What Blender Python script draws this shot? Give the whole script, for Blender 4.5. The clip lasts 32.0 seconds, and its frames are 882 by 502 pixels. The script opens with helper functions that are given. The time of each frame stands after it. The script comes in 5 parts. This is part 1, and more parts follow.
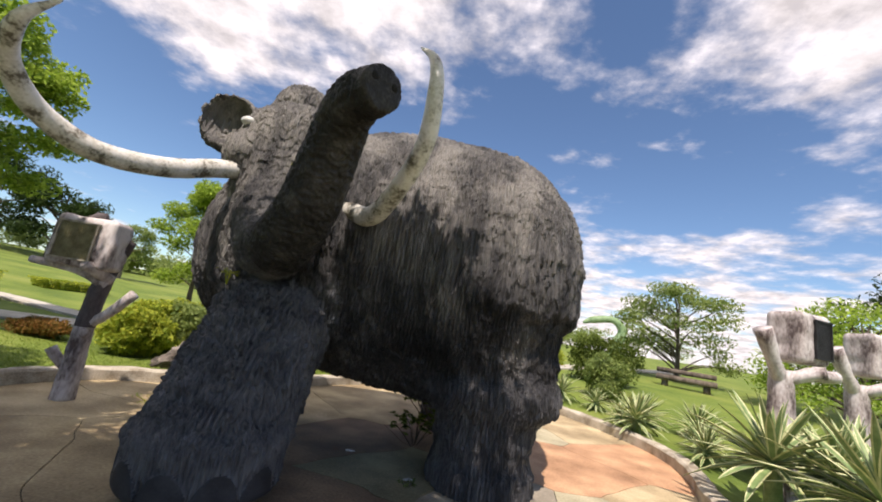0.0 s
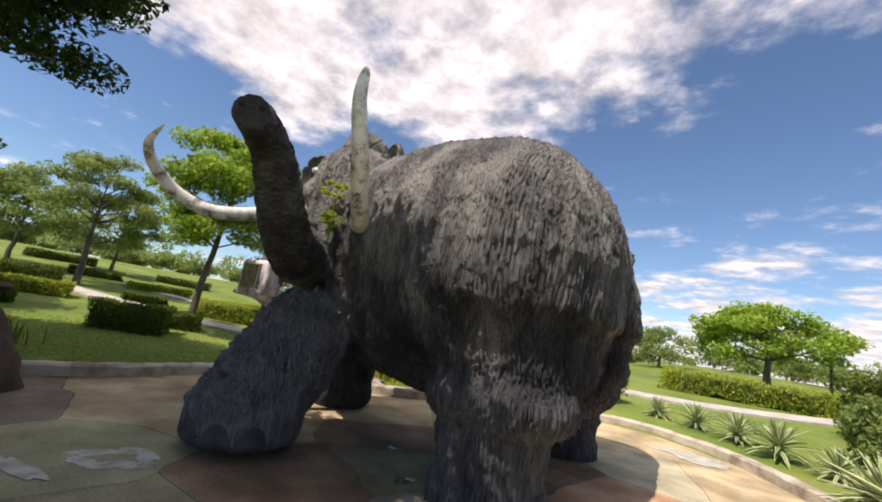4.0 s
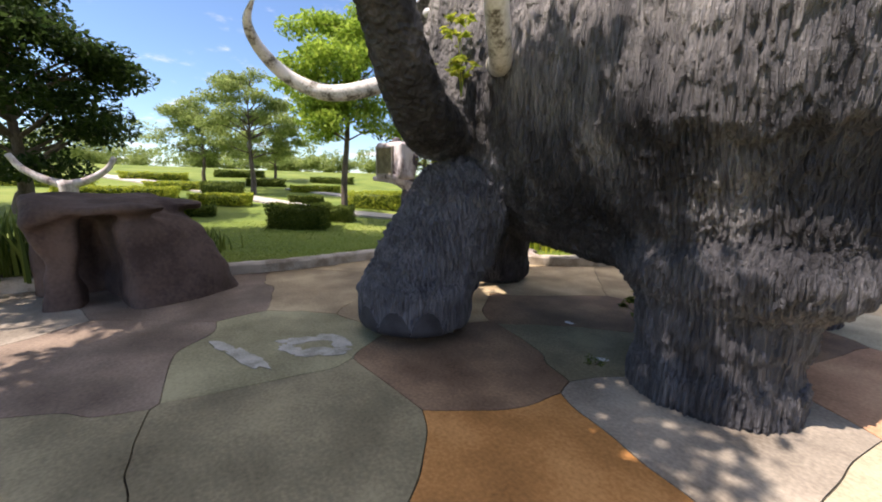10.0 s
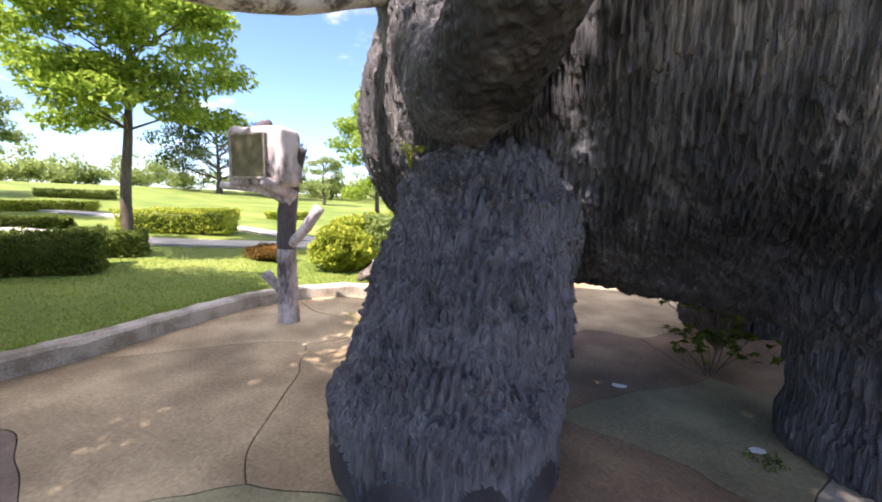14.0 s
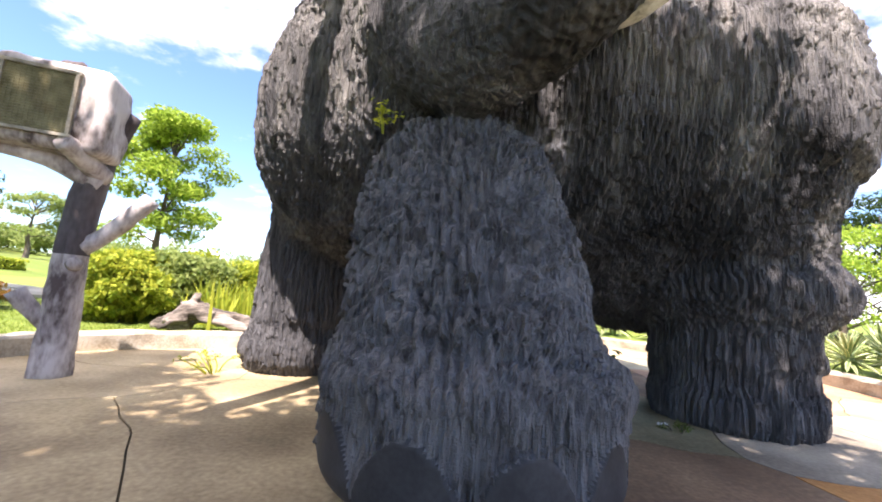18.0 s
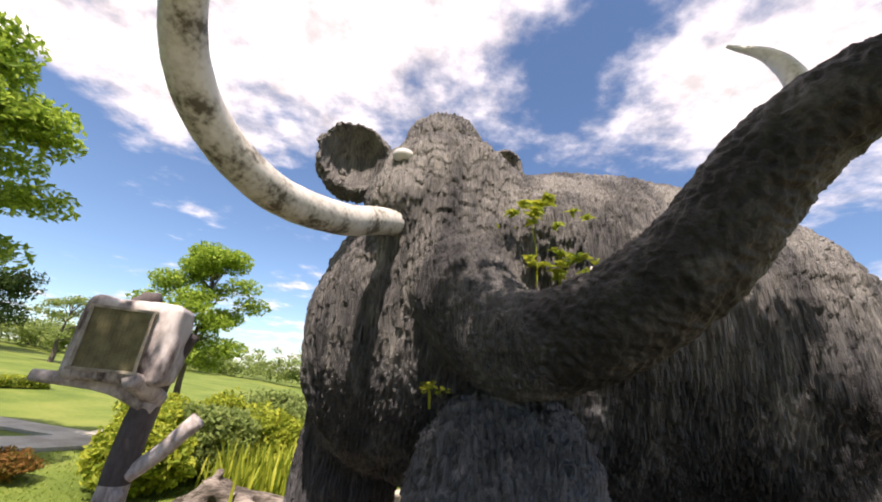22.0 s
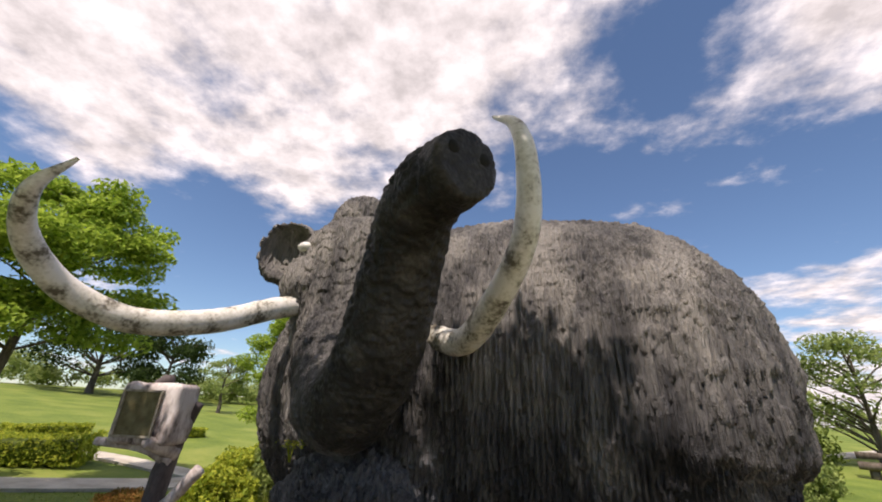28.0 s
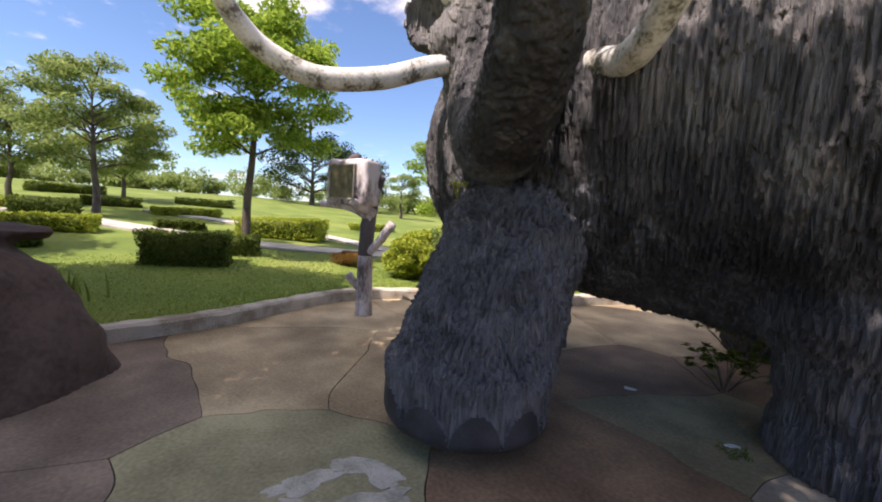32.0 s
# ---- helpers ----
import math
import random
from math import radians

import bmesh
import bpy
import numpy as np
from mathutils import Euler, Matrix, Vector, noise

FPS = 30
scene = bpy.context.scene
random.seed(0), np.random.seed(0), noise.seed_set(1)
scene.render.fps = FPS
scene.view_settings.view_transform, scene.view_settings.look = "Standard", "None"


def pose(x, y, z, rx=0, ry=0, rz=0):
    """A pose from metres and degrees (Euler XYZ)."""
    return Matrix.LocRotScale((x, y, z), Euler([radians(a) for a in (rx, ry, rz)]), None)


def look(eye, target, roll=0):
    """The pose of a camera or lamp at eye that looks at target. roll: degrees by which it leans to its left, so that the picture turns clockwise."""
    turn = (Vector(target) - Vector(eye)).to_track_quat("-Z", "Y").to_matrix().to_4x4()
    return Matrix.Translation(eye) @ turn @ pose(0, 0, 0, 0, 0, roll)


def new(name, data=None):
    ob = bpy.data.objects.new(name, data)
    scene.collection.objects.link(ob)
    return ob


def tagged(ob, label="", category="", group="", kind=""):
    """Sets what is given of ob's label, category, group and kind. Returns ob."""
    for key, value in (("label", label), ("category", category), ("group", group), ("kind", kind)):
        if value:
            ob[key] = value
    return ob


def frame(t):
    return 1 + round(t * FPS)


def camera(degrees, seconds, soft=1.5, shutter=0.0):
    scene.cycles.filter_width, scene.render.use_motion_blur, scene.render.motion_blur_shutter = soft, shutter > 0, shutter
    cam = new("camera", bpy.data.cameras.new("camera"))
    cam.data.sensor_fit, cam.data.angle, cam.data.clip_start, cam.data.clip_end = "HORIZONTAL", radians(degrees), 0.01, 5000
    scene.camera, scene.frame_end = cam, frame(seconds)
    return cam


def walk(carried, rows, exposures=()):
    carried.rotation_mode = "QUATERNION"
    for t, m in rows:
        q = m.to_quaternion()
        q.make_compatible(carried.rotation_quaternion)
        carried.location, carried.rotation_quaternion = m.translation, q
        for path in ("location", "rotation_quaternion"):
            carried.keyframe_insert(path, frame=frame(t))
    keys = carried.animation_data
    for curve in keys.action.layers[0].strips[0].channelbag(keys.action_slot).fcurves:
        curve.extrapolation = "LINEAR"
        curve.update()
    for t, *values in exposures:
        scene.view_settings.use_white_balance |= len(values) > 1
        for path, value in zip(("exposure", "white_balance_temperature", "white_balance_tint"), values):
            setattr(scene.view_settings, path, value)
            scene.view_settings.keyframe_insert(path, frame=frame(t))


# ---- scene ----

SKY_STRENGTH, SUN_STRENGTH = 0.14, 5.0
EXPOSURES = [(0.0, 0.25, 6970, 20), (3.0, 0.2, 6970, 20), (6.0, 0.2, 6970, 20), (8.5, 0.4, 7020, 21), (10.0, 0.8, 6820, 24), (11.0, 1.1, 6570, 28), (13.0, 1.3, 6520, 29), (15.0, 1.6, 6770, 28), (18.0, 1.65, 6770, 25), (19.0, 1.5, 6720, 23), (20.5, 1.05, 6920, 25), (22.0, 0.6, 7170, 23), (26.0, 0.38, 7270, 22), (30.0, 0.0, 6920, 22), (31.0, 0.15, 6820, 24), (32.0, 0.7, 6770, 28)]
CLOUD = dict(scale=1.9, shift=(0.3, 0.1, 0.0), bank=(-0.58, 0.28, 0.0), core=0.6, reach=1.4, second=(1.0, 0.62, 0.0), second_core=0.2, second_reach=1.05, lift=0.24, clear=-0.14, rim=0.38, low=0.60, high=0.86, white=6.9)

cam = camera(98.0, 32.0, soft=1.9)
PATH = [
    (0, (0.174, -0.018, 1.813), (0.071, 1.943, 2.190), 9.15),
    (0.5, (0.474, 0.109, 1.759), (0.330, 2.060, 2.170), 8.49),
    (1, (0.934, 0.149, 1.705), (0.718, 2.089, 2.143), 9.51),
    (1.5, (1.376, 0.244, 1.618), (1.081, 2.164, 2.094), 8.69),
    (2, (1.703, 0.475, 1.605), (1.288, 2.381, 2.046), 8.55),
    (2.5, (2.141, 0.590, 1.649), (1.525, 2.448, 2.059), 9.57),
    (3, (2.478, 0.719, 1.687), (1.630, 2.478, 2.120), 9.60),
    (3.5, (2.672, 0.856, 1.775), (1.635, 2.516, 2.190), 10.16),
    (5.5, (3.569, 1.507, 1.687), (2.134, 2.856, 2.036), 4.09),
    (6, (3.792, 1.655, 1.639), (2.431, 3.075, 1.997), 2.49),
    (6.5, (3.828, 1.644, 1.612), (2.461, 3.060, 1.968), 3.05),
    (7, (3.726, 1.520, 1.655), (2.295, 2.874, 1.998), 1.90),
    (7.5, (3.660, 1.358, 1.659), (2.266, 2.751, 2.001), 1.78),
    (8, (3.422, 1.331, 1.559), (1.958, 2.676, 1.781), 2.55),
    (8.5, (2.980, 1.516, 1.582), (1.401, 2.744, 1.591), 0.37),
    (9, (2.701, 1.593, 1.689), (1.033, 2.680, 1.493), 0.09),
    (9.5, (2.286, 1.508, 1.722), (0.619, 2.578, 1.445), 0.18),
    (10, (1.956, 1.414, 1.720), (0.354, 2.561, 1.379), 1.02),
    (10.5, (1.560, 1.377, 1.712), (0.020, 2.624, 1.441), 0.89),
    (11, (1.198, 1.334, 1.676), (-0.332, 2.593, 1.403), 1.95),
    (11.5, (0.762, 1.223, 1.700), (-0.653, 2.609, 1.429), 0.67),
    (12, (0.324, 1.298, 1.626), (-1.019, 2.755, 1.362), -1.10),
    (12.5, (-0.014, 1.445, 1.627), (-1.286, 2.959, 1.330), -1.34),
    (13, (-0.360, 1.538, 1.642), (-1.477, 3.173, 1.360), 2.03),
    (13.5, (-0.662, 1.641, 1.649), (-1.643, 3.372, 1.445), 2.94),
    (14, (-0.950, 1.776, 1.608), (-1.804, 3.569, 1.373), 1.01),
    (14.5, (-1.143, 1.868, 1.493), (-1.863, 3.701, 1.144), 3.07),
    (15, (-1.397, 1.875, 1.415), (-1.817, 3.792, 1.033), 3.40),
    (15.5, (-1.542, 1.888, 1.374), (-1.753, 3.841, 0.998), 3.89),
    (17.5, (-2.057, 2.008, 0.744), (-1.819, 3.994, 0.781), 5.26),
    (18, (-2.244, 1.903, 0.854), (-2.031, 3.876, 1.106), 4.28),
    (18.5, (-2.353, 1.811, 1.231), (-2.169, 3.772, 1.577), 5.12),
    (19, (-2.347, 1.827, 1.450), (-2.245, 3.769, 1.917), 4.67),
    (19.5, (-2.373, 1.763, 1.622), (-2.305, 3.696, 2.133), 5.59),
    (20, (-2.400, 1.696, 1.747), (-2.334, 3.622, 2.282), 6.16),
    (20.5, (-2.447, 1.618, 1.890), (-2.382, 3.534, 2.461), 5.63),
    (21, (-2.519, 1.530, 1.981), (-2.449, 3.429, 2.606), 5.28),
    (21.5, (-2.547, 1.499, 2.001), (-2.481, 3.383, 2.669), 5.47),
    (22, (-2.575, 1.484, 2.012), (-2.489, 3.362, 2.694), 5.60),
    (22.5, (-2.588, 1.484, 2.007), (-2.483, 3.353, 2.712), 5.88),
    (23, (-2.561, 1.531, 1.982), (-2.394, 3.396, 2.684), 6.93),
    (23.5, (-2.501, 1.557, 1.958), (-2.252, 3.422, 2.637), 7.83),
    (24, (-2.370, 1.566, 1.914), (-2.044, 3.427, 2.572), 9.14),
    (24.5, (-2.043, 1.468, 1.932), (-1.759, 3.347, 2.556), 11.07),
    (25, (-1.739, 1.373, 1.986), (-1.611, 3.276, 2.587), 13.10),
    (25.5, (-1.529, 1.217, 2.029), (-1.543, 3.108, 2.681), 10.68),
    (26, (-1.293, 1.054, 2.130), (-1.540, 2.922, 2.800), 10.50),
    (26.5, (-0.900, 0.925, 2.189), (-1.380, 2.699, 2.977), 9.61),
    (28.5, (-0.228, 1.018, 2.410), (-0.696, 2.833, 3.111), 1.55),
    (29, (-0.251, 1.039, 2.441), (-0.723, 2.881, 3.059), 1.92),
    (29.5, (-0.267, 1.084, 2.314), (-0.821, 2.886, 2.982), 4.26),
    (30, (-0.242, 1.081, 2.222), (-0.980, 2.829, 2.856), 1.74),
    (30.5, (-0.254, 1.069, 2.137), (-1.152, 2.758, 2.721), 0.61),
    (31, (-0.430, 1.264, 1.946), (-1.468, 2.921, 2.365), 0.45),
    (31.5, (-0.416, 1.045, 1.627), (-1.526, 2.704, 1.749), 0.16),
    (32, (-0.246, 1.126, 1.671), (-1.427, 2.732, 1.505), 3.15),
]
walk(cam, [(t, look(eye, target, roll)) for t, eye, target, roll in PATH], EXPOSURES)

# ---- sky and sun ----
SUN_FROM = Vector((-0.06, -0.52, 0.85)).normalized()
world = bpy.data.worlds.new("sky")
scene.world = world
world.use_nodes = True


def build_sky():
    nt = world.node_tree
    nt.nodes.clear()
    N, L = nt.nodes.new, nt.links.new
    out, bg = N("ShaderNodeOutputWorld"), N("ShaderNodeBackground")
    sky = N("ShaderNodeTexSky")
    sky.sky_type, sky.sun_disc = "NISHITA", False
    sky.sun_elevation = math.asin(SUN_FROM.z)
    sky.sun_rotation = math.atan2(SUN_FROM.x, SUN_FROM.y)
    sky.air_density, sky.dust_density, sky.ozone_density = 1.0, 0.2, 1.6
    tc = N("ShaderNodeTexCoord")
    sep = N("ShaderNodeSeparateXYZ")
    L(tc.outputs["Generated"], sep.inputs[0])
    # a flat cloud deck: direction divided by its height
    zz = N("ShaderNodeMath"); zz.operation = "MAXIMUM"; zz.inputs[1].default_value = 0.02
    L(sep.outputs["Z"], zz.inputs[0])
    za = N("ShaderNodeMath"); za.operation = "ADD"; za.inputs[1].default_value = 0.12
    L(zz.outputs[0], za.inputs[0])
    dx = N("ShaderNodeMath"); dx.operation = "DIVIDE"
    dy = N("ShaderNodeMath"); dy.operation = "DIVIDE"
    L(sep.outputs["X"], dx.inputs[0]); L(za.outputs[0], dx.inputs[1])
    L(sep.outputs["Y"], dy.inputs[0]); L(za.outputs[0], dy.inputs[1])
    com = N("ShaderNodeCombineXYZ")
    L(dx.outputs[0], com.inputs[0]); L(dy.outputs[0], com.inputs[1])
    big = N("ShaderNodeTexNoise"); big.inputs["Scale"].default_value = CLOUD["scale"]
    big.inputs["Detail"].default_value, big.inputs["Roughness"].default_value = 8.0, 0.58
    mp = N("ShaderNodeMapping"); mp.inputs["Location"].default_value = CLOUD["shift"]
    L(com.outputs[0], mp.inputs[0]); L(mp.outputs[0], big.inputs["Vector"])
    fine = N("ShaderNodeTexNoise"); fine.inputs["Scale"].default_value = 6.5
    fine.inputs["Detail"].default_value, fine.inputs["Roughness"].default_value = 7.0, 0.6
    L(mp.outputs[0], fine.inputs["Vector"])
    # one broad bank over the north-east, as a smooth bump in the deck's plane
    dist = N("ShaderNodeVectorMath"); dist.operation = "DISTANCE"
    dist.inputs[1].default_value = CLOUD["bank"]
    L(com.outputs[0], dist.inputs[0])
    bank = N("ShaderNodeMapRange"); bank.interpolation_type = "SMOOTHSTEP"
    bank.inputs["From Min"].default_value, bank.inputs["From Max"].default_value = CLOUD["core"], CLOUD["reach"]
    bank.inputs["To Min"].default_value, bank.inputs["To Max"].default_value = CLOUD["lift"], CLOUD["clear"]
    L(dist.outputs["Value"], bank.inputs["Value"])
    dist2 = N("ShaderNodeVectorMath"); dist2.operation = "DISTANCE"
    dist2.inputs[1].default_value = CLOUD["second"]
    L(com.outputs[0], dist2.inputs[0])
    bank2 = N("ShaderNodeMapRange"); bank2.interpolation_type = "SMOOTHSTEP"
    bank2.inputs["From Min"].default_value, bank2.inputs["From Max"].default_value = CLOUD["second_core"], CLOUD["second_reach"]
    bank2.inputs["To Min"].default_value, bank2.inputs["To Max"].default_value = CLOUD["lift"] * 0.6, CLOUD["clear"]
    L(dist2.outputs["Value"], bank2.inputs["Value"])
    banks = N("ShaderNodeMath"); banks.operation = "MAXIMUM"
    L(bank.outputs[0], banks.inputs[0]); L(bank2.outputs[0], banks.inputs[1])
    s1 = N("ShaderNodeMath"); s1.operation = "ADD"
    L(big.outputs[0], s1.inputs[0]); L(banks.outputs[0], s1.inputs[1])
    s2 = N("ShaderNodeMath"); s2.operation = "MULTIPLY_ADD"; s2.inputs[1].default_value = 0.28
    L(fine.outputs[0], s2.inputs[0]); L(s1.outputs[0], s2.inputs[2])
    # towards the horizon the deck closes up
    hz = N("ShaderNodeMapRange"); hz.inputs["From Min"].default_value, hz.inputs["From Max"].default_value = 0.0, 0.42
    hz.inputs["To Min"].default_value, hz.inputs["To Max"].default_value = CLOUD["rim"], 0.0
    L(sep.outputs["Z"], hz.inputs["Value"])
    s3 = N("ShaderNodeMath"); s3.operation = "ADD"
    east = N("ShaderNodeMapRange"); east.interpolation_type = "SMOOTHSTEP"
    east.inputs["From Min"].default_value, east.inputs["From Max"].default_value = -0.75, 0.25
    east.inputs["To Min"].default_value, east.inputs["To Max"].default_value = 0.25, 1.0
    L(sep.outputs["X"], east.inputs["Value"])
    he = N("ShaderNodeMath"); he.operation = "MULTIPLY"
    L(hz.outputs[0], he.inputs[0]); L(east.outputs[0], he.inputs[1])
    L(s2.outputs[0], s3.inputs[0]); L(he.outputs[0], s3.inputs[1])
    ramp = N("ShaderNodeMapRange"); ramp.interpolation_type = "SMOOTHSTEP"
    ramp.inputs["From Min"].default_value, ramp.inputs["From Max"].default_value = CLOUD["low"], CLOUD["high"]
    L(s3.outputs[0], ramp.inputs["Value"])
    shade = N("ShaderNodeMapRange"); shade.inputs["From Min"].default_value, shade.inputs["From Max"].default_value = 0.35, 0.7
    shade.inputs["To Min"].default_value, shade.inputs["To Max"].default_value = 0.6, 1.14
    L(fine.outputs[0], shade.inputs["Value"])
    white = N("ShaderNodeMix"); white.data_type = "RGBA"; white.blend_type = "MULTIPLY"; white.inputs[0].default_value = 1.0
    white.inputs[6].default_value = (CLOUD["white"], CLOUD["white"] * 1.0, CLOUD["white"] * 1.03, 1)
    L(shade.outputs[0], white.inputs[7])
    mix = N("ShaderNodeMix"); mix.data_type = "RGBA"
    deep = N("ShaderNodeMix"); deep.data_type = "RGBA"; deep.blend_type = "MULTIPLY"; deep.inputs[0].default_value = 1.0
    deep.inputs[7].default_value = (0.66, 0.82, 0.92, 1)
    L(sky.outputs[0], deep.inputs[6])
    L(ramp.outputs[0], mix.inputs[0]); L(deep.outputs[2], mix.inputs[6]); L(white.outputs[2], mix.inputs[7])
    L(mix.outputs[2], bg.inputs["Color"])
    bg.inputs["Strength"].default_value = SKY_STRENGTH
    L(bg.outputs[0], out.inputs[0])


build_sky()
sun_lamp = bpy.data.lights.new("sun", "SUN")
sun_lamp.energy, sun_lamp.angle, sun_lamp.color = SUN_STRENGTH, radians(0.55), (1.0, 0.95, 0.87)
sun = new("sun", sun_lamp)
sun.matrix_world = look(SUN_FROM * 60, (0, 0, 0))


# ---- materials ----
def material(name, colours, rough=0.8, scale=6.0, fine=60.0, bump=0.3, metal=0.0, spread=(0.35, 0.65), stretch=(1, 1, 1), per_object=0.0, bump_scale=None, spec=0.3, dist=0.01):
    """Two-scale noise between two or three colours, with fine relief. Object coordinates, in metres."""
    m = bpy.data.materials.new(name)
    m.use_nodes = True
    nt = m.node_tree
    N, L = nt.nodes.new, nt.links.new
    b = nt.nodes["Principled BSDF"]
    tc, mp = N("ShaderNodeTexCoord"), N("ShaderNodeMapping")
    mp.inputs["Scale"].default_value = stretch
    L(tc.outputs["Object"], mp.inputs[0])
    n1, n2 = N("ShaderNodeTexNoise"), N("ShaderNodeTexNoise")
    n1.inputs["Scale"].default_value, n1.inputs["Detail"].default_value = scale, 6
    n2.inputs["Scale"].default_value, n2.inputs["Detail"].default_value = fine, 4
    L(mp.outputs[0], n1.inputs["Vector"]); L(mp.outputs[0], n2.inputs["Vector"])
    add = N("ShaderNodeMath"); add.operation = "MULTIPLY_ADD"; add.inputs[1].default_value = 0.4
    L(n2.outputs[0], add.inputs[0]); L(n1.outputs[0], add.inputs[2])
    sub = N("ShaderNodeMath"); sub.operation = "SUBTRACT"; sub.inputs[1].default_value = 0.2
    L(add.outputs[0], sub.inputs[0])
    fac = sub.outputs[0]
    if per_object:
        info = N("ShaderNodeObjectInfo")
        r = N("ShaderNodeMath"); r.operation = "MULTIPLY_ADD"; r.inputs[1].default_value = per_object
        L(info.outputs["Random"], r.inputs[0]); L(fac, r.inputs[2])
        r2 = N("ShaderNodeMath"); r2.operation = "SUBTRACT"; r2.inputs[1].default_value = per_object / 2
        L(r.outputs[0], r2.inputs[0])
        fac = r2.outputs[0]
    ramp = N("ShaderNodeValToRGB")
    els = ramp.color_ramp.elements
    els[0].position, els[1].position = spread
    els[0].color, els[1].color = (*colours[0], 1), (*colours[-1], 1)
    if len(colours) == 3:
        e = els.new(sum(spread) / 2)
        e.color = (*colours[1], 1)
    L(fac, ramp.inputs[0]); L(ramp.outputs[0], b.inputs["Base Color"])
    b.inputs["Roughness"].default_value, b.inputs["Metallic"].default_value = rough, metal
    b.inputs["Specular IOR Level"].default_value = spec
    if bump:
        bp = N("ShaderNodeBump")
        bp.inputs["Strength"].default_value, bp.inputs["Distance"].default_value = bump, dist
        L(add.outputs[0], bp.inputs["Height"]); L(bp.outputs[0], b.inputs["Normal"])
    return m


def leaf_material(name, dark, light, gloss=0.55):
    """Leaves: each island its own green, with some light passing through."""
    m = bpy.data.materials.new(name)
    m.use_nodes = True
    nt = m.node_tree
    N, L = nt.nodes.new, nt.links.new
    b = nt.nodes["Principled BSDF"]
    geo = N("ShaderNodeNewGeometry")
    ramp = N("ShaderNodeValToRGB")
    els = ramp.color_ramp.elements
    els[0].color, els[1].color = (*dark, 1), (*light, 1)
    L(geo.outputs["Random Per Island"], ramp.inputs[0])
    L(ramp.outputs[0], b.inputs["Base Color"])
    b.inputs["Roughness"].default_value = gloss
    b.inputs["Specular IOR Level"].default_value = 0.15
    tr = N("ShaderNodeBsdfTranslucent")
    L(ramp.outputs[0], tr.inputs["Color"])
    mix = N("ShaderNodeMixShader")
    mix.inputs[0].default_value = 0.45
    L(b.outputs[0], mix.inputs[1]); L(tr.outputs[0], mix.inputs[2])
    L(mix.outputs[0], nt.nodes["Material Output"].inputs[0])
    return m


def fur_material():
    """Dark paint over cast strands: fine grooves down the hair. Shade in grooves and on the belly, light on ridges,
    crown and back, are put into the colour.
    """
    m = bpy.data.materials.new("grey_cast_fur")
    m.use_nodes = True
    nt = m.node_tree
    N, L = nt.nodes.new, nt.links.new
    b = nt.nodes["Principled BSDF"]
    tc = N("ShaderNodeTexCoord")

    def noise(scale, detail=2.0, distort=0.3):
        mp = N("ShaderNodeMapping"); mp.inputs["Scale"].default_value = scale
        L(tc.outputs["Object"], mp.inputs[0])
        n = N("ShaderNodeTexNoise"); n.inputs["Scale"].default_value = 1.0; n.inputs["Detail"].default_value = detail
        n.inputs["Distortion"].default_value = distort
        L(mp.outputs[0], n.inputs["Vector"])
        return n.outputs[0]

    def math2(op, x, y, z=None):
        n = N("ShaderNodeMath"); n.operation = op
        for k, v in enumerate((x, y) if z is None else (x, y, z)):
            if isinstance(v, (int, float)):
                n.inputs[k].default_value = v
            else:
                L(v, n.inputs[k])
        return n.outputs[0]

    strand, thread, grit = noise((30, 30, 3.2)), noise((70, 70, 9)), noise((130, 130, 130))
    relief = math2("MULTIPLY_ADD", thread, 0.7, math2("MULTIPLY_ADD", grit, 0.25, strand))
    bp = N("ShaderNodeBump"); bp.inputs["Strength"].default_value, bp.inputs["Distance"].default_value = 1.0, 0.06
    L(relief, bp.inputs["Height"]); L(bp.outputs[0], b.inputs["Normal"])
    # streaky worn patches, and a height ramp: lit back and shaded belly put into the colour
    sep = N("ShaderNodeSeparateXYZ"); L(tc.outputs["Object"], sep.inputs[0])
    top_light = N("ShaderNodeMapRange"); top_light.interpolation_type = "SMOOTHSTEP"
    for k, v in zip(("From Min", "From Max", "To Min", "To Max"), HEIGHT_LIGHT):
        top_light.inputs[k].default_value = v
    L(sep.outputs["Z"], top_light.inputs["Value"])
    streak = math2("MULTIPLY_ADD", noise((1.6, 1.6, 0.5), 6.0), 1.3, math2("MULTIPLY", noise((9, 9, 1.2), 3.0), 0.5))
    wear_and_light = math2("ADD", streak, top_light.outputs[0])
    # same noise as the relief: groove shade and lit ridges go into the colour
    wear_and_light = math2("MULTIPLY_ADD", strand, 0.34, math2("MULTIPLY_ADD", thread, 0.26, wear_and_light))
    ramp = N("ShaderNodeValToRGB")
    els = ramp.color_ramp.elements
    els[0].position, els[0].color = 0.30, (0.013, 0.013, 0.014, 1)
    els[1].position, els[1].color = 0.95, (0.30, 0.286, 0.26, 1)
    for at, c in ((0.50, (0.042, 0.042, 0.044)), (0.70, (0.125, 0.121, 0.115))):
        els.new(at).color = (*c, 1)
    L(math2("SUBTRACT", wear_and_light, 0.70), ramp.inputs[0])
    # patchy slate-grey tone on the stretched front leg; skylight on leg and feet put into the colour
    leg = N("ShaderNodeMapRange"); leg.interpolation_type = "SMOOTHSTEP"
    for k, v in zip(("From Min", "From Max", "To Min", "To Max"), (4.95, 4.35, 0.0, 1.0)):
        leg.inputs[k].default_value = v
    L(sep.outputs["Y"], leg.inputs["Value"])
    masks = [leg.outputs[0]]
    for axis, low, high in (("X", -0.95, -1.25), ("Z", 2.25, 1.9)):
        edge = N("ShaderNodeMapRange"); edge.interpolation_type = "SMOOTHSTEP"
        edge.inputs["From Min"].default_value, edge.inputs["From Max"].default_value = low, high
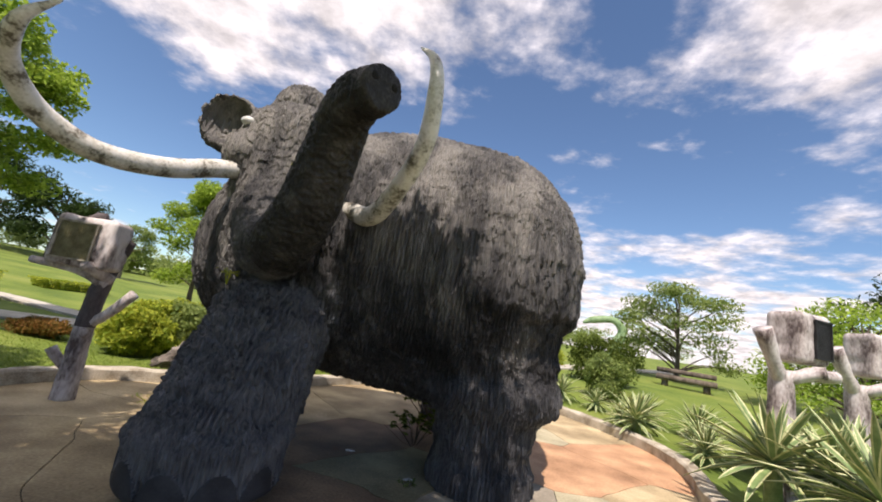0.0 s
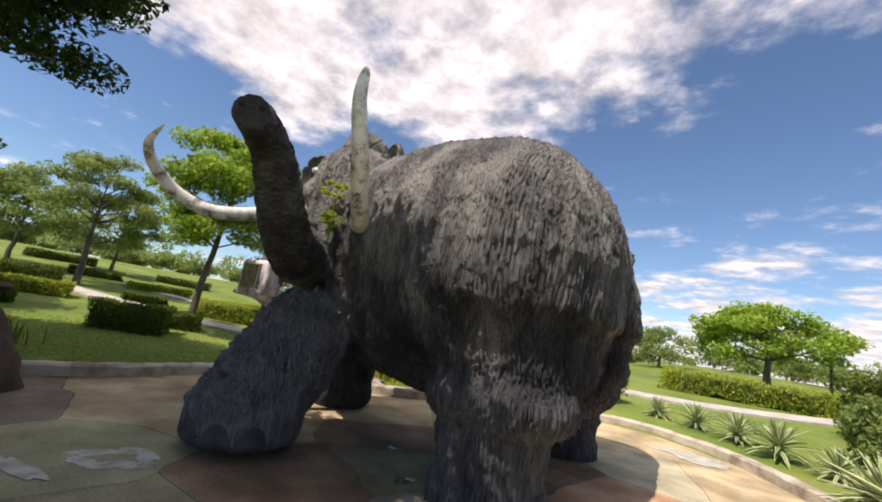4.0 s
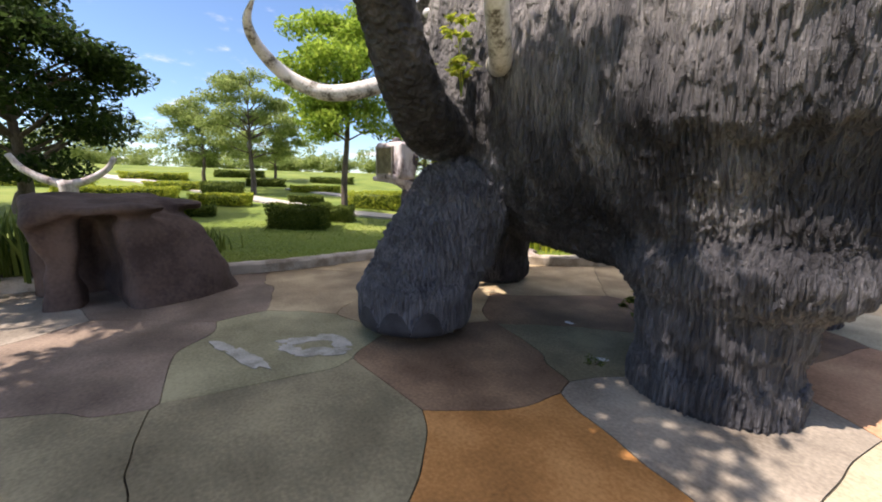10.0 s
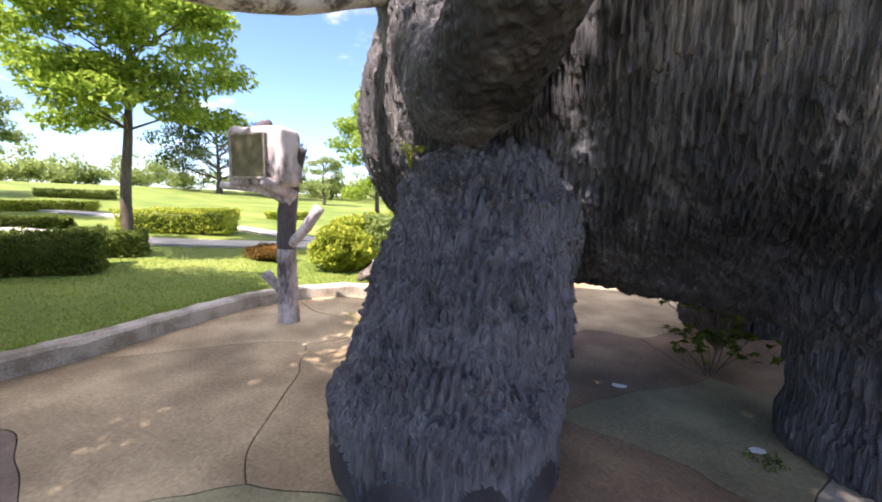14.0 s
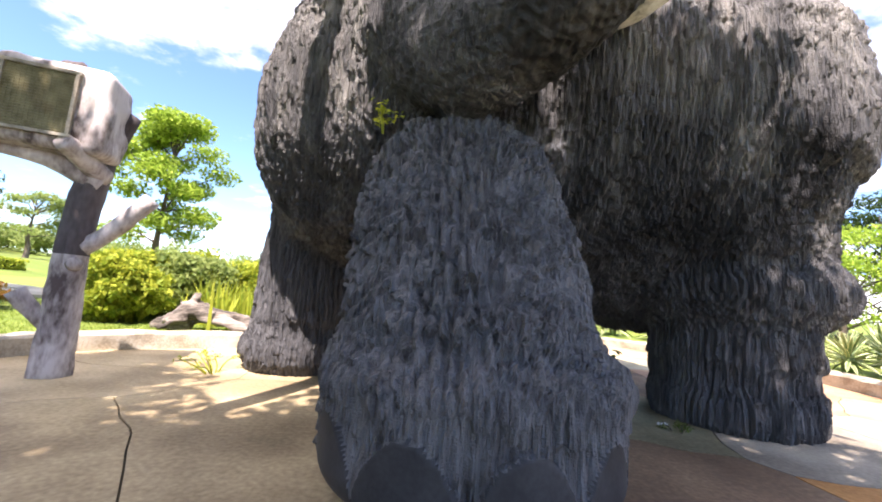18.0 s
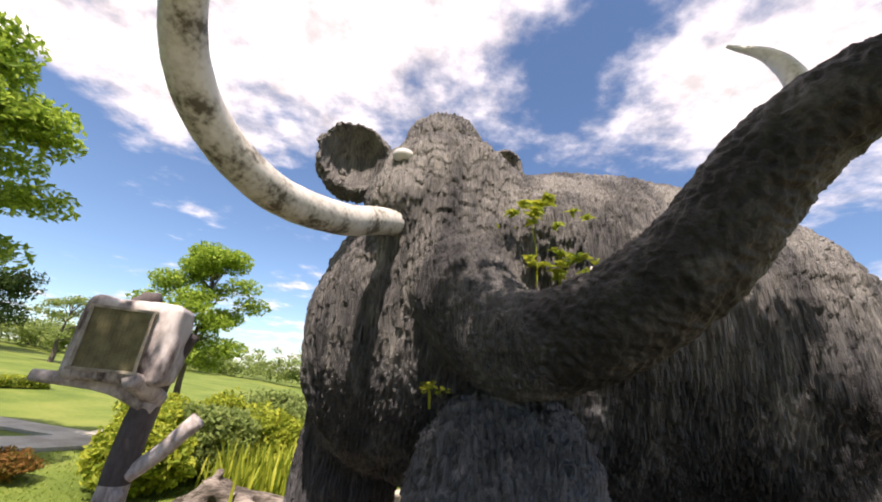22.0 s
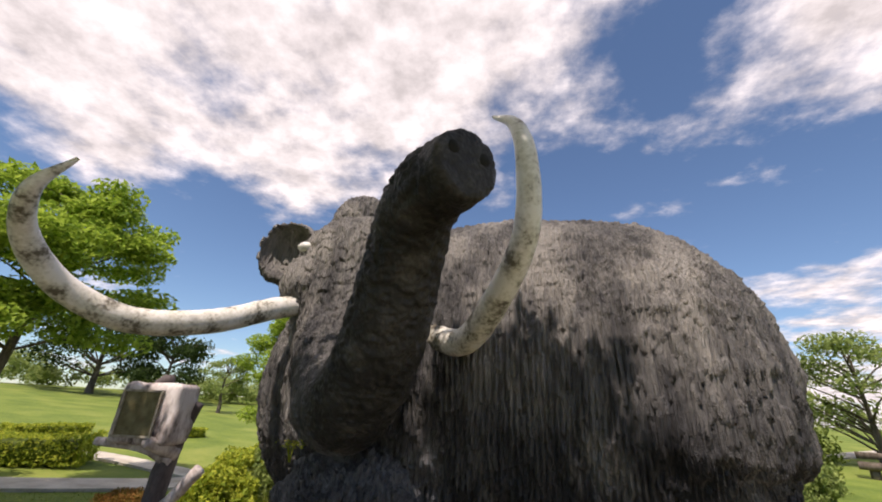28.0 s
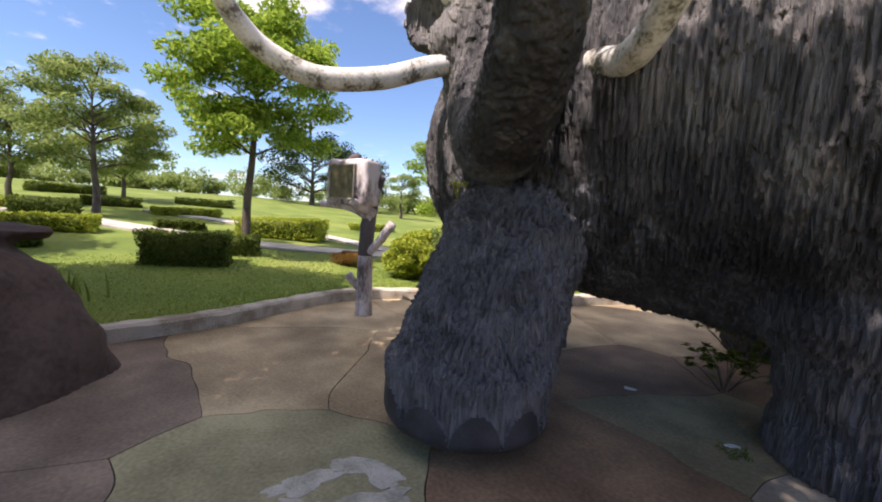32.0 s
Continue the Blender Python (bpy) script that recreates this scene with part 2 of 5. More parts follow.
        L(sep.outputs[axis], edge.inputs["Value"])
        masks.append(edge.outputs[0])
    leg_light = math2("MULTIPLY", masks[0], math2("MULTIPLY", masks[1], masks[2]))
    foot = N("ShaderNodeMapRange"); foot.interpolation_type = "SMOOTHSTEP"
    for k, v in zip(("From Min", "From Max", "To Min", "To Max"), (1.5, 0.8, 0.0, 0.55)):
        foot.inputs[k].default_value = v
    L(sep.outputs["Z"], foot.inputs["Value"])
    light_mix = math2("MULTIPLY", math2("MAXIMUM", leg_light, foot.outputs[0]), math2("MULTIPLY_ADD", wear_and_light, 0.9, 0.05))
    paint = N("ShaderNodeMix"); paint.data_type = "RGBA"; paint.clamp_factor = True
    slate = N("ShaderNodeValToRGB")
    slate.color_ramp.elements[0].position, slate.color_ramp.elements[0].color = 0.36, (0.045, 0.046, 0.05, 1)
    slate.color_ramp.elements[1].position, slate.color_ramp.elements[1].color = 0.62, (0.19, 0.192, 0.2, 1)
    # grooves darkened in the colour here too, as on the body
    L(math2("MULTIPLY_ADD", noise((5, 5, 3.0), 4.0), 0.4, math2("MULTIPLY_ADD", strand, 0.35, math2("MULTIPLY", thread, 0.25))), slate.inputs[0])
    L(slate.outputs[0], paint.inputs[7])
    L(light_mix, paint.inputs[0]); L(ramp.outputs[0], paint.inputs[6]); L(paint.outputs[2], b.inputs["Base Color"])
    b.inputs["Roughness"].default_value, b.inputs["Specular IOR Level"].default_value = 0.58, 0.4
    return m


# z range and tone at its ends: light above, shade below, in the colour
HEIGHT_LIGHT = (0.9, 3.8, -0.05, 0.28)
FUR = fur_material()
TRUNK_SKIN = material("dark_trunk_skin", [(0.012, 0.0115, 0.011), (0.028, 0.027, 0.0265), (0.085, 0.08, 0.075)], 0.6, 5, 45, 0.9, dist=0.03, spread=(0.3, 0.75))
IVORY = material("painted_ivory", [(0.13, 0.115, 0.085), (0.56, 0.54, 0.47), (0.72, 0.70, 0.65)], 0.38, 4, 36, 0.35, stretch=(1, 1, 1), spread=(0.36, 0.6))
NAIL = material("toenail_paint", [(0.022, 0.023, 0.026), (0.045, 0.046, 0.05)], 0.6, 6, 60, 0.2)
NOSTRIL = material("nostril_dark", [(0.008, 0.008, 0.008), (0.02, 0.02, 0.02)], 0.9, 6, 60, 0.1)
EYE = material("white_eye", [(0.55, 0.55, 0.53), (0.7, 0.7, 0.68)], 0.25, 8, 60, 0.05)
CONCRETE = material("kerb_concrete", [(0.26, 0.22, 0.16), (0.42, 0.38, 0.30), (0.52, 0.47, 0.38)], 0.9, 3, 45, 0.6)
GRASS = material("mown_grass", [(0.085, 0.135, 0.02), (0.135, 0.19, 0.03), (0.20, 0.235, 0.05)], 0.9, 0.5, 9, 0.6, spread=(0.3, 0.7), dist=0.05)
BLADE = leaf_material("grass_blades", (0.18, 0.27, 0.04), (0.36, 0.43, 0.11), 0.6)
PATH_MAT = material("footpath_concrete", [(0.36, 0.33, 0.28), (0.52, 0.49, 0.43)], 0.9, 2, 30, 0.3)
BARK = material("tree_bark", [(0.07, 0.055, 0.04), (0.17, 0.14, 0.11)], 0.9, 5, 40, 0.6, stretch=(1, 1, 0.3))
FAUX = material("painted_cast_wood", [(0.10, 0.075, 0.07), (0.42, 0.37, 0.35), (0.66, 0.62, 0.60)], 0.75, 4, 30, 0.5, spread=(0.32, 0.66), stretch=(1, 1, 0.45))
FAUX_DARK = material("dark_cast_wood", [(0.055, 0.045, 0.045), (0.13, 0.11, 0.11)], 0.75, 4, 30, 0.5, stretch=(1, 1, 0.4))
CAVE_MAT = material("brown_cast_rock", [(0.05, 0.034, 0.028), (0.11, 0.078, 0.062)], 0.9, 1.6, 22, 0.5, dist=0.03)
MESH_MAT = material("gold_speaker_mesh", [(0.13, 0.11, 0.055), (0.24, 0.21, 0.11)], 0.5, 8, 90, 0.2, metal=0.4)
MESH_BLACK = material("black_speaker_mesh", [(0.012, 0.012, 0.013), (0.03, 0.03, 0.032)], 0.6, 8, 90, 0.2)
FRAME_MAT = material("weathered_frame", [(0.22, 0.19, 0.14), (0.42, 0.38, 0.30)], 0.6, 10, 60, 0.2)
LEAF_A = leaf_material("bright_tree_leaves", (0.15, 0.26, 0.03), (0.45, 0.58, 0.09))
LEAF_B = leaf_material("dark_tree_leaves", (0.015, 0.035, 0.01), (0.06, 0.10, 0.025))
LEAF_C = leaf_material("hazy_tree_leaves", (0.15, 0.22, 0.06), (0.36, 0.43, 0.14))
LEAF_Y = leaf_material("yellow_hedge_leaves", (0.18, 0.27, 0.03), (0.52, 0.54, 0.07))
LEAF_H = leaf_material("dark_hedge_leaves", (0.04, 0.075, 0.013), (0.19, 0.24, 0.045))
LEAF_R = leaf_material("rusty_shrub_leaves", (0.12, 0.11, 0.02), (0.34, 0.16, 0.05))
AGAVE_G = material("agave_green", [(0.12, 0.19, 0.07), (0.22, 0.30, 0.12)], 0.5, 8, 60, 0.15, per_object=0.3)
AGAVE_Y = material("agave_margin", [(0.42, 0.43, 0.20), (0.60, 0.60, 0.36)], 0.5, 8, 60, 0.1, per_object=0.3)


# ---- mesh helpers ----
def mesh_of(name, verts, faces, mats, ids=None, smooth=False):
    me = bpy.data.meshes.new(name)
    me.from_pydata([tuple(v) for v in verts], [], [tuple(f) for f in faces])
    for m in mats:
        me.materials.append(m)
    if ids is not None:
        me.polygons.foreach_set("material_index", np.asarray(ids, dtype=np.int32))
    if smooth:
        me.polygons.foreach_set("use_smooth", np.ones(len(me.polygons), dtype=bool))
    me.update()
    return me


def big_mesh(name, verts, quads, mats, ids=None, smooth=True):
    """A mesh of quads straight from arrays."""
    verts, quads = np.asarray(verts, dtype=np.float32), np.asarray(quads, dtype=np.int32)
    me = bpy.data.meshes.new(name)
    k = quads.shape[1]
    me.vertices.add(len(verts)); me.vertices.foreach_set("co", verts.ravel())
    me.loops.add(quads.size); me.loops.foreach_set("vertex_index", quads.ravel())
    me.polygons.add(len(quads))
    me.polygons.foreach_set("loop_start", np.arange(0, quads.size, k, dtype=np.int32))
    for m in mats:
        me.materials.append(m)
    if ids is not None:
        me.polygons.foreach_set("material_index", np.asarray(ids, dtype=np.int32))
    me.polygons.foreach_set("use_smooth", np.full(len(quads), smooth, dtype=bool))
    me.update(calc_edges=True)
    me.validate()
    return me


def part(name, me, parent, label="", m=None):
    """One mesh object under a thing or a part; the mesh is in the parent's own coordinates."""
    ob = new(name, me)
    ob.parent = parent
    if m is not None:
        ob.matrix_local = m
    if label:
        ob["label"] = label
    return ob


def thing(name, place, label, category, group="", turn=0.0):
    ob = new(name)
    ob.empty_display_size = 0.2
    ob.matrix_world = Matrix.Translation(place) @ Matrix.Rotation(radians(turn), 4, "Z")
    return tagged(ob, label, category, group)


def spline(points, n=8, closed=False):
    """Catmull-Rom through the points."""
    P = np.array(points, dtype=float)
    if closed:
        P = np.vstack([P[-1], P, P[0], P[1]])
    else:
        P = np.vstack([2 * P[0] - P[1], P, 2 * P[-1] - P[-2]])
    out = []
    for i in range(1, len(P) - 2):
        a, b, c, d = P[i - 1:i + 3]
        for s in np.arange(n) / n:
            out.append(0.5 * (2 * b + (c - a) * s + (2 * a - 5 * b + 4 * c - d) * s * s + (3 * b - a - 3 * c + d) * s ** 3))
    if not closed:
        out.append(P[-2])
    return np.array(out)


def tube(path, radii, sides=12, wobble=0.0, seed=0, cap=True, lump=0.0):
    """Rings swept along a path. Returns vertices and faces."""
    rng = np.random.RandomState(seed)
    path = np.asarray(path, float)
    radii = np.interp(np.linspace(0, 1, len(path)), np.linspace(0, 1, len(radii)), radii)
    tang = np.gradient(path, axis=0)
    tang /= np.linalg.norm(tang, axis=1)[:, None] + 1e-9
    ref = np.array([0.0, 0.0, 1.0]) if abs(tang[0][2]) < 0.9 else np.array([1.0, 0.0, 0.0])
    verts, faces = [], []
    u = np.cross(tang[0], ref); u /= np.linalg.norm(u)
    ang = np.arange(sides) * 2 * np.pi / sides
    base = 1 + lump * rng.randn(sides)
    for i, (p, t, r) in enumerate(zip(path, tang, radii)):
        u = u - t * (u @ t); u /= np.linalg.norm(u)
        v = np.cross(t, u)
        rr = r * base * (1 + wobble * rng.randn(sides))
        verts += [p + rr[k] * (np.cos(ang[k]) * u + np.sin(ang[k]) * v) for k in range(sides)]
    for i in range(len(path) - 1):
        for k in range(sides):
            a, b = i * sides + k, i * sides + (k + 1) % sides
            faces.append((a, b, b + sides, a + sides))
    if cap:
        faces.append(tuple(range(sides))[::-1])
        faces.append(tuple(range((len(path) - 1) * sides, len(path) * sides)))
    return verts, faces


def joined(pieces):
    verts, faces = [], []
    for v, f in pieces:
        o = len(verts)
        verts += list(v)
        faces += [tuple(i + o for i in q) for q in f]
    return verts, faces


def lattice(p, seed):
    """Value noise at points p, from 0 to 1."""
    p = np.asarray(p, dtype=np.float64)
    i = np.floor(p).astype(np.int64)
    f = p - i
    f = f * f * (3 - 2 * f)
    out = np.zeros(len(p))
    for dx in (0, 1):
        for dy in (0, 1):
            for dz in (0, 1):
                h = ((i[:, 0] + dx) * 73856093) ^ ((i[:, 1] + dy) * 19349663) ^ ((i[:, 2] + dz) * 83492791) ^ (seed * 2654435761)
                h = (h ^ (h >> 13)) * 1274126177 & 0xFFFFFFFF
                h = ((h ^ (h >> 16)) & 0xFFFF) / 65535.0
                w = (f[:, 0] if dx else 1 - f[:, 0]) * (f[:, 1] if dy else 1 - f[:, 1]) * (f[:, 2] if dz else 1 - f[:, 2])
                out += w * h
    return out


# ---- solid forms blended into one skin ----
def sd_blob(P, c, r, turn=0.0):
    q = P - np.array(c)
    if turn:
        ca, sa = math.cos(radians(turn)), math.sin(radians(turn))
        q = np.stack([q[:, 0] * ca + q[:, 1] * sa, -q[:, 0] * sa + q[:, 1] * ca, q[:, 2]], 1)
    r = np.array(r, float)
    k0 = np.linalg.norm(q / r, axis=1)
    k1 = np.linalg.norm(q / (r * r), axis=1) + 1e-9
    return k0 * (k0 - 1) / k1


def sd_limb(P, a, b, ra, rb):
    a, b = np.array(a, float), np.array(b, float)
    ba = b - a
    h = np.clip(((P - a) @ ba) / (ba @ ba), 0, 1)
    return np.linalg.norm(P - a - h[:, None] * ba, axis=1) - (ra + (rb - ra) * h)


def blend(d1, d2, k):
    h = np.clip(0.5 + 0.5 * (d2 - d1) / k, 0, 1)
    return d2 * (1 - h) + d1 * h - k * h * (1 - h)


def skin(sdf, low, high, step):
    """Surface nets: the zero surface of sdf as quads."""
    ax = [np.arange(l, h + step, step) for l, h in zip(low, high)]
    n = [len(a) for a in ax]
    G = np.stack(np.meshgrid(*ax, indexing="ij"), -1).reshape(-1, 3)
    V = np.concatenate([sdf(G[i:i + 400000]) for i in range(0, len(G), 400000)]).reshape(n)
    S = V < 0
    cell = [m - 1 for m in n]
    acc, cnt = np.zeros(cell + [3]), np.zeros(cell)
    for axis in range(3):
        for o1 in (0, 1):
            for o2 in (0, 1):
                off = [0, 0, 0]
                others = [a for a in range(3) if a != axis]
                off[others[0]], off[others[1]] = o1, o2
                sl0 = tuple(slice(off[a], off[a] + cell[a]) for a in range(3))
                off2 = list(off); off2[axis] = 1
                sl1 = tuple(slice(off2[a], off2[a] + cell[a]) for a in range(3))
                a0, a1 = V[sl0], V[sl1]
                cross = (a0 < 0) != (a1 < 0)
                tt = np.where(cross, a0 / (a0 - a1 + 1e-12), 0)
                pos = np.zeros(cell + [3])
                for a in range(3):
                    pos[..., a] = off[a]
                pos[..., axis] = tt
                acc += pos * cross[..., None]
                cnt += cross
    used = cnt > 0
    idx = -np.ones(cell, dtype=np.int64)
    idx[used] = np.arange(used.sum())
    base = np.stack(np.meshgrid(*[np.arange(c) for c in cell], indexing="ij"), -1)
    verts = (base[used] + acc[used] / cnt[used][:, None]) * step + np.array(low)
    quads = []
    for axis in range(3):
        o = [a for a in range(3) if a != axis]
        sl0, sl1 = [slice(None)] * 3, [slice(None)] * 3
        sl0[axis], sl1[axis] = slice(0, -1), slice(1, None)
        c = S[tuple(sl0)] != S[tuple(sl1)]
        neg = S[tuple(sl0)]
        I = np.argwhere(c)
        ok = np.all((I[:, o] > 0) & (I[:, o] < np.array([cell[a] for a in o])), axis=1)
        I = I[ok]
        flip = neg[tuple(I.T)]
        q = []
        for d1, d2 in ((-1, -1), (0, -1), (0, 0), (-1, 0)):
            J = I.copy()
            J[:, o[0]] += d1; J[:, o[1]] += d2
            q.append(idx[tuple(J.T)])
        q = np.stack(q, 1)
        if axis == 1:
            flip = ~flip
        q[~flip] = q[~flip][:, ::-1]
        quads.append(q)
    return verts, np.concatenate(quads)


def finer(verts, quads):
    """Each quad into four."""
    e = np.concatenate([quads[:, [k, (k + 1) % 4]] for k in range(4)])
    key = np.sort(e, 1)
    uniq, inv = np.unique(key, axis=0, return_inverse=True)
    inv = inv.reshape(-1)
    n, m = len(verts), len(quads)
    mids = verts[uniq].mean(1)
    cen = verts[quads].mean(1)
    out = np.concatenate([verts, mids, cen])
    ei = n + inv.reshape(4, m).T
    ci = n + len(uniq) + np.arange(m)
    new_q = np.concatenate([np.stack([quads[:, k], ei[:, k], ci, ei[:, (k + 3) % 4]], 1) for k in range(4)])
    return out, new_q


def slope(sdf, P, h=0.01):
    c = sdf(P)
    g = np.stack([sdf(P + d) - c for d in np.eye(3) * h], 1)
    return g / (np.linalg.norm(g, axis=1)[:, None] + 1e-9)


def settled(sdf, P, rounds=2):
    for _ in range(rounds):
        g = slope(sdf, P)
        P = P - g * np.clip(sdf(P), -0.05, 0.05)[:, None]
    return P


# ---- the ground ----
CENTRE = np.array([-0.3, 3.8])
KERB = [(-6.1, 1.2), (-6.0, 2.6), (-5.9, 3.6), (-6.05, 4.7), (-6.1, 5.8), (-5.65, 6.8), (-4.6, 7.5), (-3.4, 8.3), (-2.0, 10.4), (0.5, 12.6), (2.6, 12.0),
        (3.9, 10.3), (4.5, 8.7), (4.6, 7.6), (4.35, 6.6), (3.98, 5.6), (4.0, 4.5), (4.7, 2.9), (6.0, 0.5), (5.5, -2.0), (2.0, -4.2), (-3.0, -4.2), (-6.2, -2.0)]
KERB_LINE = spline(KERB, 10, closed=True)


def height(x, y):
    """The lawn: a step above the plaza, rising to low hills on the west."""
    r = np.hypot(x - CENTRE[0], y - CENTRE[1])
    out = np.clip((r - 7.0) / 6.0, 0, 1)
    west = 0.075 * np.clip(-x - 6.3, 0, 38)
    north = 0.045 * np.clip(y - 11.0, 0, 40) * np.clip((x + 12) / 12, 0, 1)
    return 0.16 + west + north + 0.10 * np.sin(x * 0.17 + 1) * np.sin(y * 0.14) * out


def at_ground(x, y):
    return float(height(np.array(x), np.array(y)))


def build_ground():
    ang = np.arange(160) * 2 * np.pi / 160
    edge = KERB_LINE - CENTRE
    ea = np.arctan2(edge[:, 1], edge[:, 0])
    order = np.argsort(ea)
    er = np.interp(ang, np.concatenate([ea[order] - 2 * np.pi, ea[order], ea[order] + 2 * np.pi]), np.tile(np.hypot(*edge.T)[order], 3))
    rings = [0.0, 0.4, 0.8, 0.97, 1.012] + list(1.012 + np.cumsum(0.05 * 1.13 ** np.arange(52)))
    verts, quads = [], []
    for i, s in enumerate(rings):
        r = er * s
        x, y = CENTRE[0] + r * np.cos(ang), CENTRE[1] + r * np.sin(ang)
        z = height(x, y) if i >= 4 else np.full(160, -0.12)
        verts.append(np.stack([x, y, z], 1))
    for i in range(1, len(rings) - 1):
        k = np.arange(160)
        a, b = i * 160 + k, i * 160 + (k + 1) % 160
        quads.append(np.stack([a, a + 160, b + 160, b], 1))
    me = big_mesh("ground", np.concatenate(verts), np.concatenate(quads), [GRASS])
    tagged(new("ground", me), "mown green lawn rising to low hills", "lawn", kind="structure")


build_ground()


def build_kerb():
    prof = [(-0.11, -0.1), (-0.12, 0.17), (-0.085, 0.205), (0.085, 0.21), (0.12, 0.175), (0.12, -0.1)]
    rng = np.random.RandomState(4)
    L = spline(KERB, 26, closed=True)
    n = len(L)
    t = np.roll(L, -1, 0) - np.roll(L, 1, 0)
    t /= np.linalg.norm(t, axis=1)[:, None]
    out = np.stack([t[:, 1], -t[:, 0]], 1)
    sign = np.sign(((L - CENTRE) * out).sum(1))[:, None]
    out *= sign
    P3 = np.stack([L[:, 0], L[:, 1], np.zeros(n)], 1)
    verts = []
    for k, (o, z) in enumerate(prof):
        w = (lattice(P3 * 5 + k * 7, 3) - 0.5) * 0.035
        verts.append(np.stack([L[:, 0] + out[:, 0] * (o + w), L[:, 1] + out[:, 1] * (o + w), np.full(n, z) + w * 0.5 * (z > 0)], 1))
    V = np.stack(verts, 1).reshape(-1, 3)
    m = len(prof)
    q = []
    for k in range(m - 1):
        a = np.arange(n) * m + k
        b = (np.roll(np.arange(n), -1)) * m + k
        q.append(np.stack([a, b, b + 1, a + 1], 1))
    tagged(new("kerb", big_mesh("kerb", V, np.concatenate(q), [CONCRETE], smooth=False)), "rough tan concrete kerb round the plaza", "kerb", kind="structure")


build_kerb()

SLABS = [  # x, y, colour
    (0.55, 3.15, "orange"), (-0.6, 2.15, "olive"), (-2.25, 2.3, "green"), (-4.1, 3.45, "tan"), (-0.85, 3.85, "brown"), (-2.55, 0.5, "lilac"), (-2.75, 4.55, "tan"),
    (-5.2, 5.4, "sand"), (-4.9, 1.7, "lilac"), (-1.0, 0.0, "olive"), (1.1, 1.4, "olive"), (-0.45, 5.05, "olive"), (1.0, 4.5, "grey"), (2.3, 4.3, "pale"), (2.6, 3.0, "pale"), (3.6, 5.3, "sand"),
    (2.2, 6.6, "rose"), (3.9, 7.4, "rose"), (2.0, 8.8, "pale"), (-1.2, 5.8, "brown"), (0.7, 7.0, "brown"), (-2.8, 6.9, "sand"), (-4.6, 6.6, "sand"), (-0.9, 8.4, "tan"),
    (0.6, 10.2, "sand"), (4.3, 3.6, "green"), (4.4, 1.4, "sand"), (2.6, -0.2, "tan"), (0.6, -2.0, "grey"), (-2.2, -2.2, "tan"), (-4.4, -1.0, "grey"), (4.2, -1.4, "rose"), (3.1, 9.3, "sand")]
TINT = dict(orange=((0.42, 0.21, 0.07), (0.58, 0.32, 0.13)), olive=((0.20, 0.19, 0.13), (0.31, 0.29, 0.20)), green=((0.24, 0.245, 0.16), (0.36, 0.36, 0.245)),
            tan=((0.30, 0.25, 0.17), (0.46, 0.40, 0.28)), brown=((0.19, 0.13, 0.09), (0.31, 0.22, 0.15)), grey=((0.25, 0.235, 0.21), (0.37, 0.35, 0.315)),
            sand=((0.38, 0.32, 0.22), (0.54, 0.47, 0.34)), lilac=((0.17, 0.14, 0.12), (0.265, 0.22, 0.19)), pale=((0.36, 0.35, 0.27), (0.50, 0.48, 0.38)),
            rose=((0.42, 0.26, 0.17), (0.56, 0.38, 0.26)), white=((0.60, 0.57, 0.49), (0.72, 0.69, 0.60)))
PALE_PAINT = material("worn_pale_paint", [(0.27, 0.265, 0.21), (0.40, 0.39, 0.33), (0.50, 0.48, 0.42)], 0.8, 5, 60, 0.2)
SCRAP = material("white_scrap", [(0.7, 0.7, 0.68), (0.8, 0.8, 0.78)], 0.7, 8, 60, 0.1)
SLAB_MAT = {k: material("paving_" + k, [tuple(c * w for c, w in zip(a, (0.60, 0.54, 0.44))), tuple(c * w for c, w in zip(a, (1.06, 0.98, 0.84))), tuple(c * w for c, w in zip(b, (1.12, 1.04, 0.88)))], 0.72, 1.3, 34, 0.7, spread=(0.28, 0.68), dist=0.012) for k, (a, b) in TINT.items()}


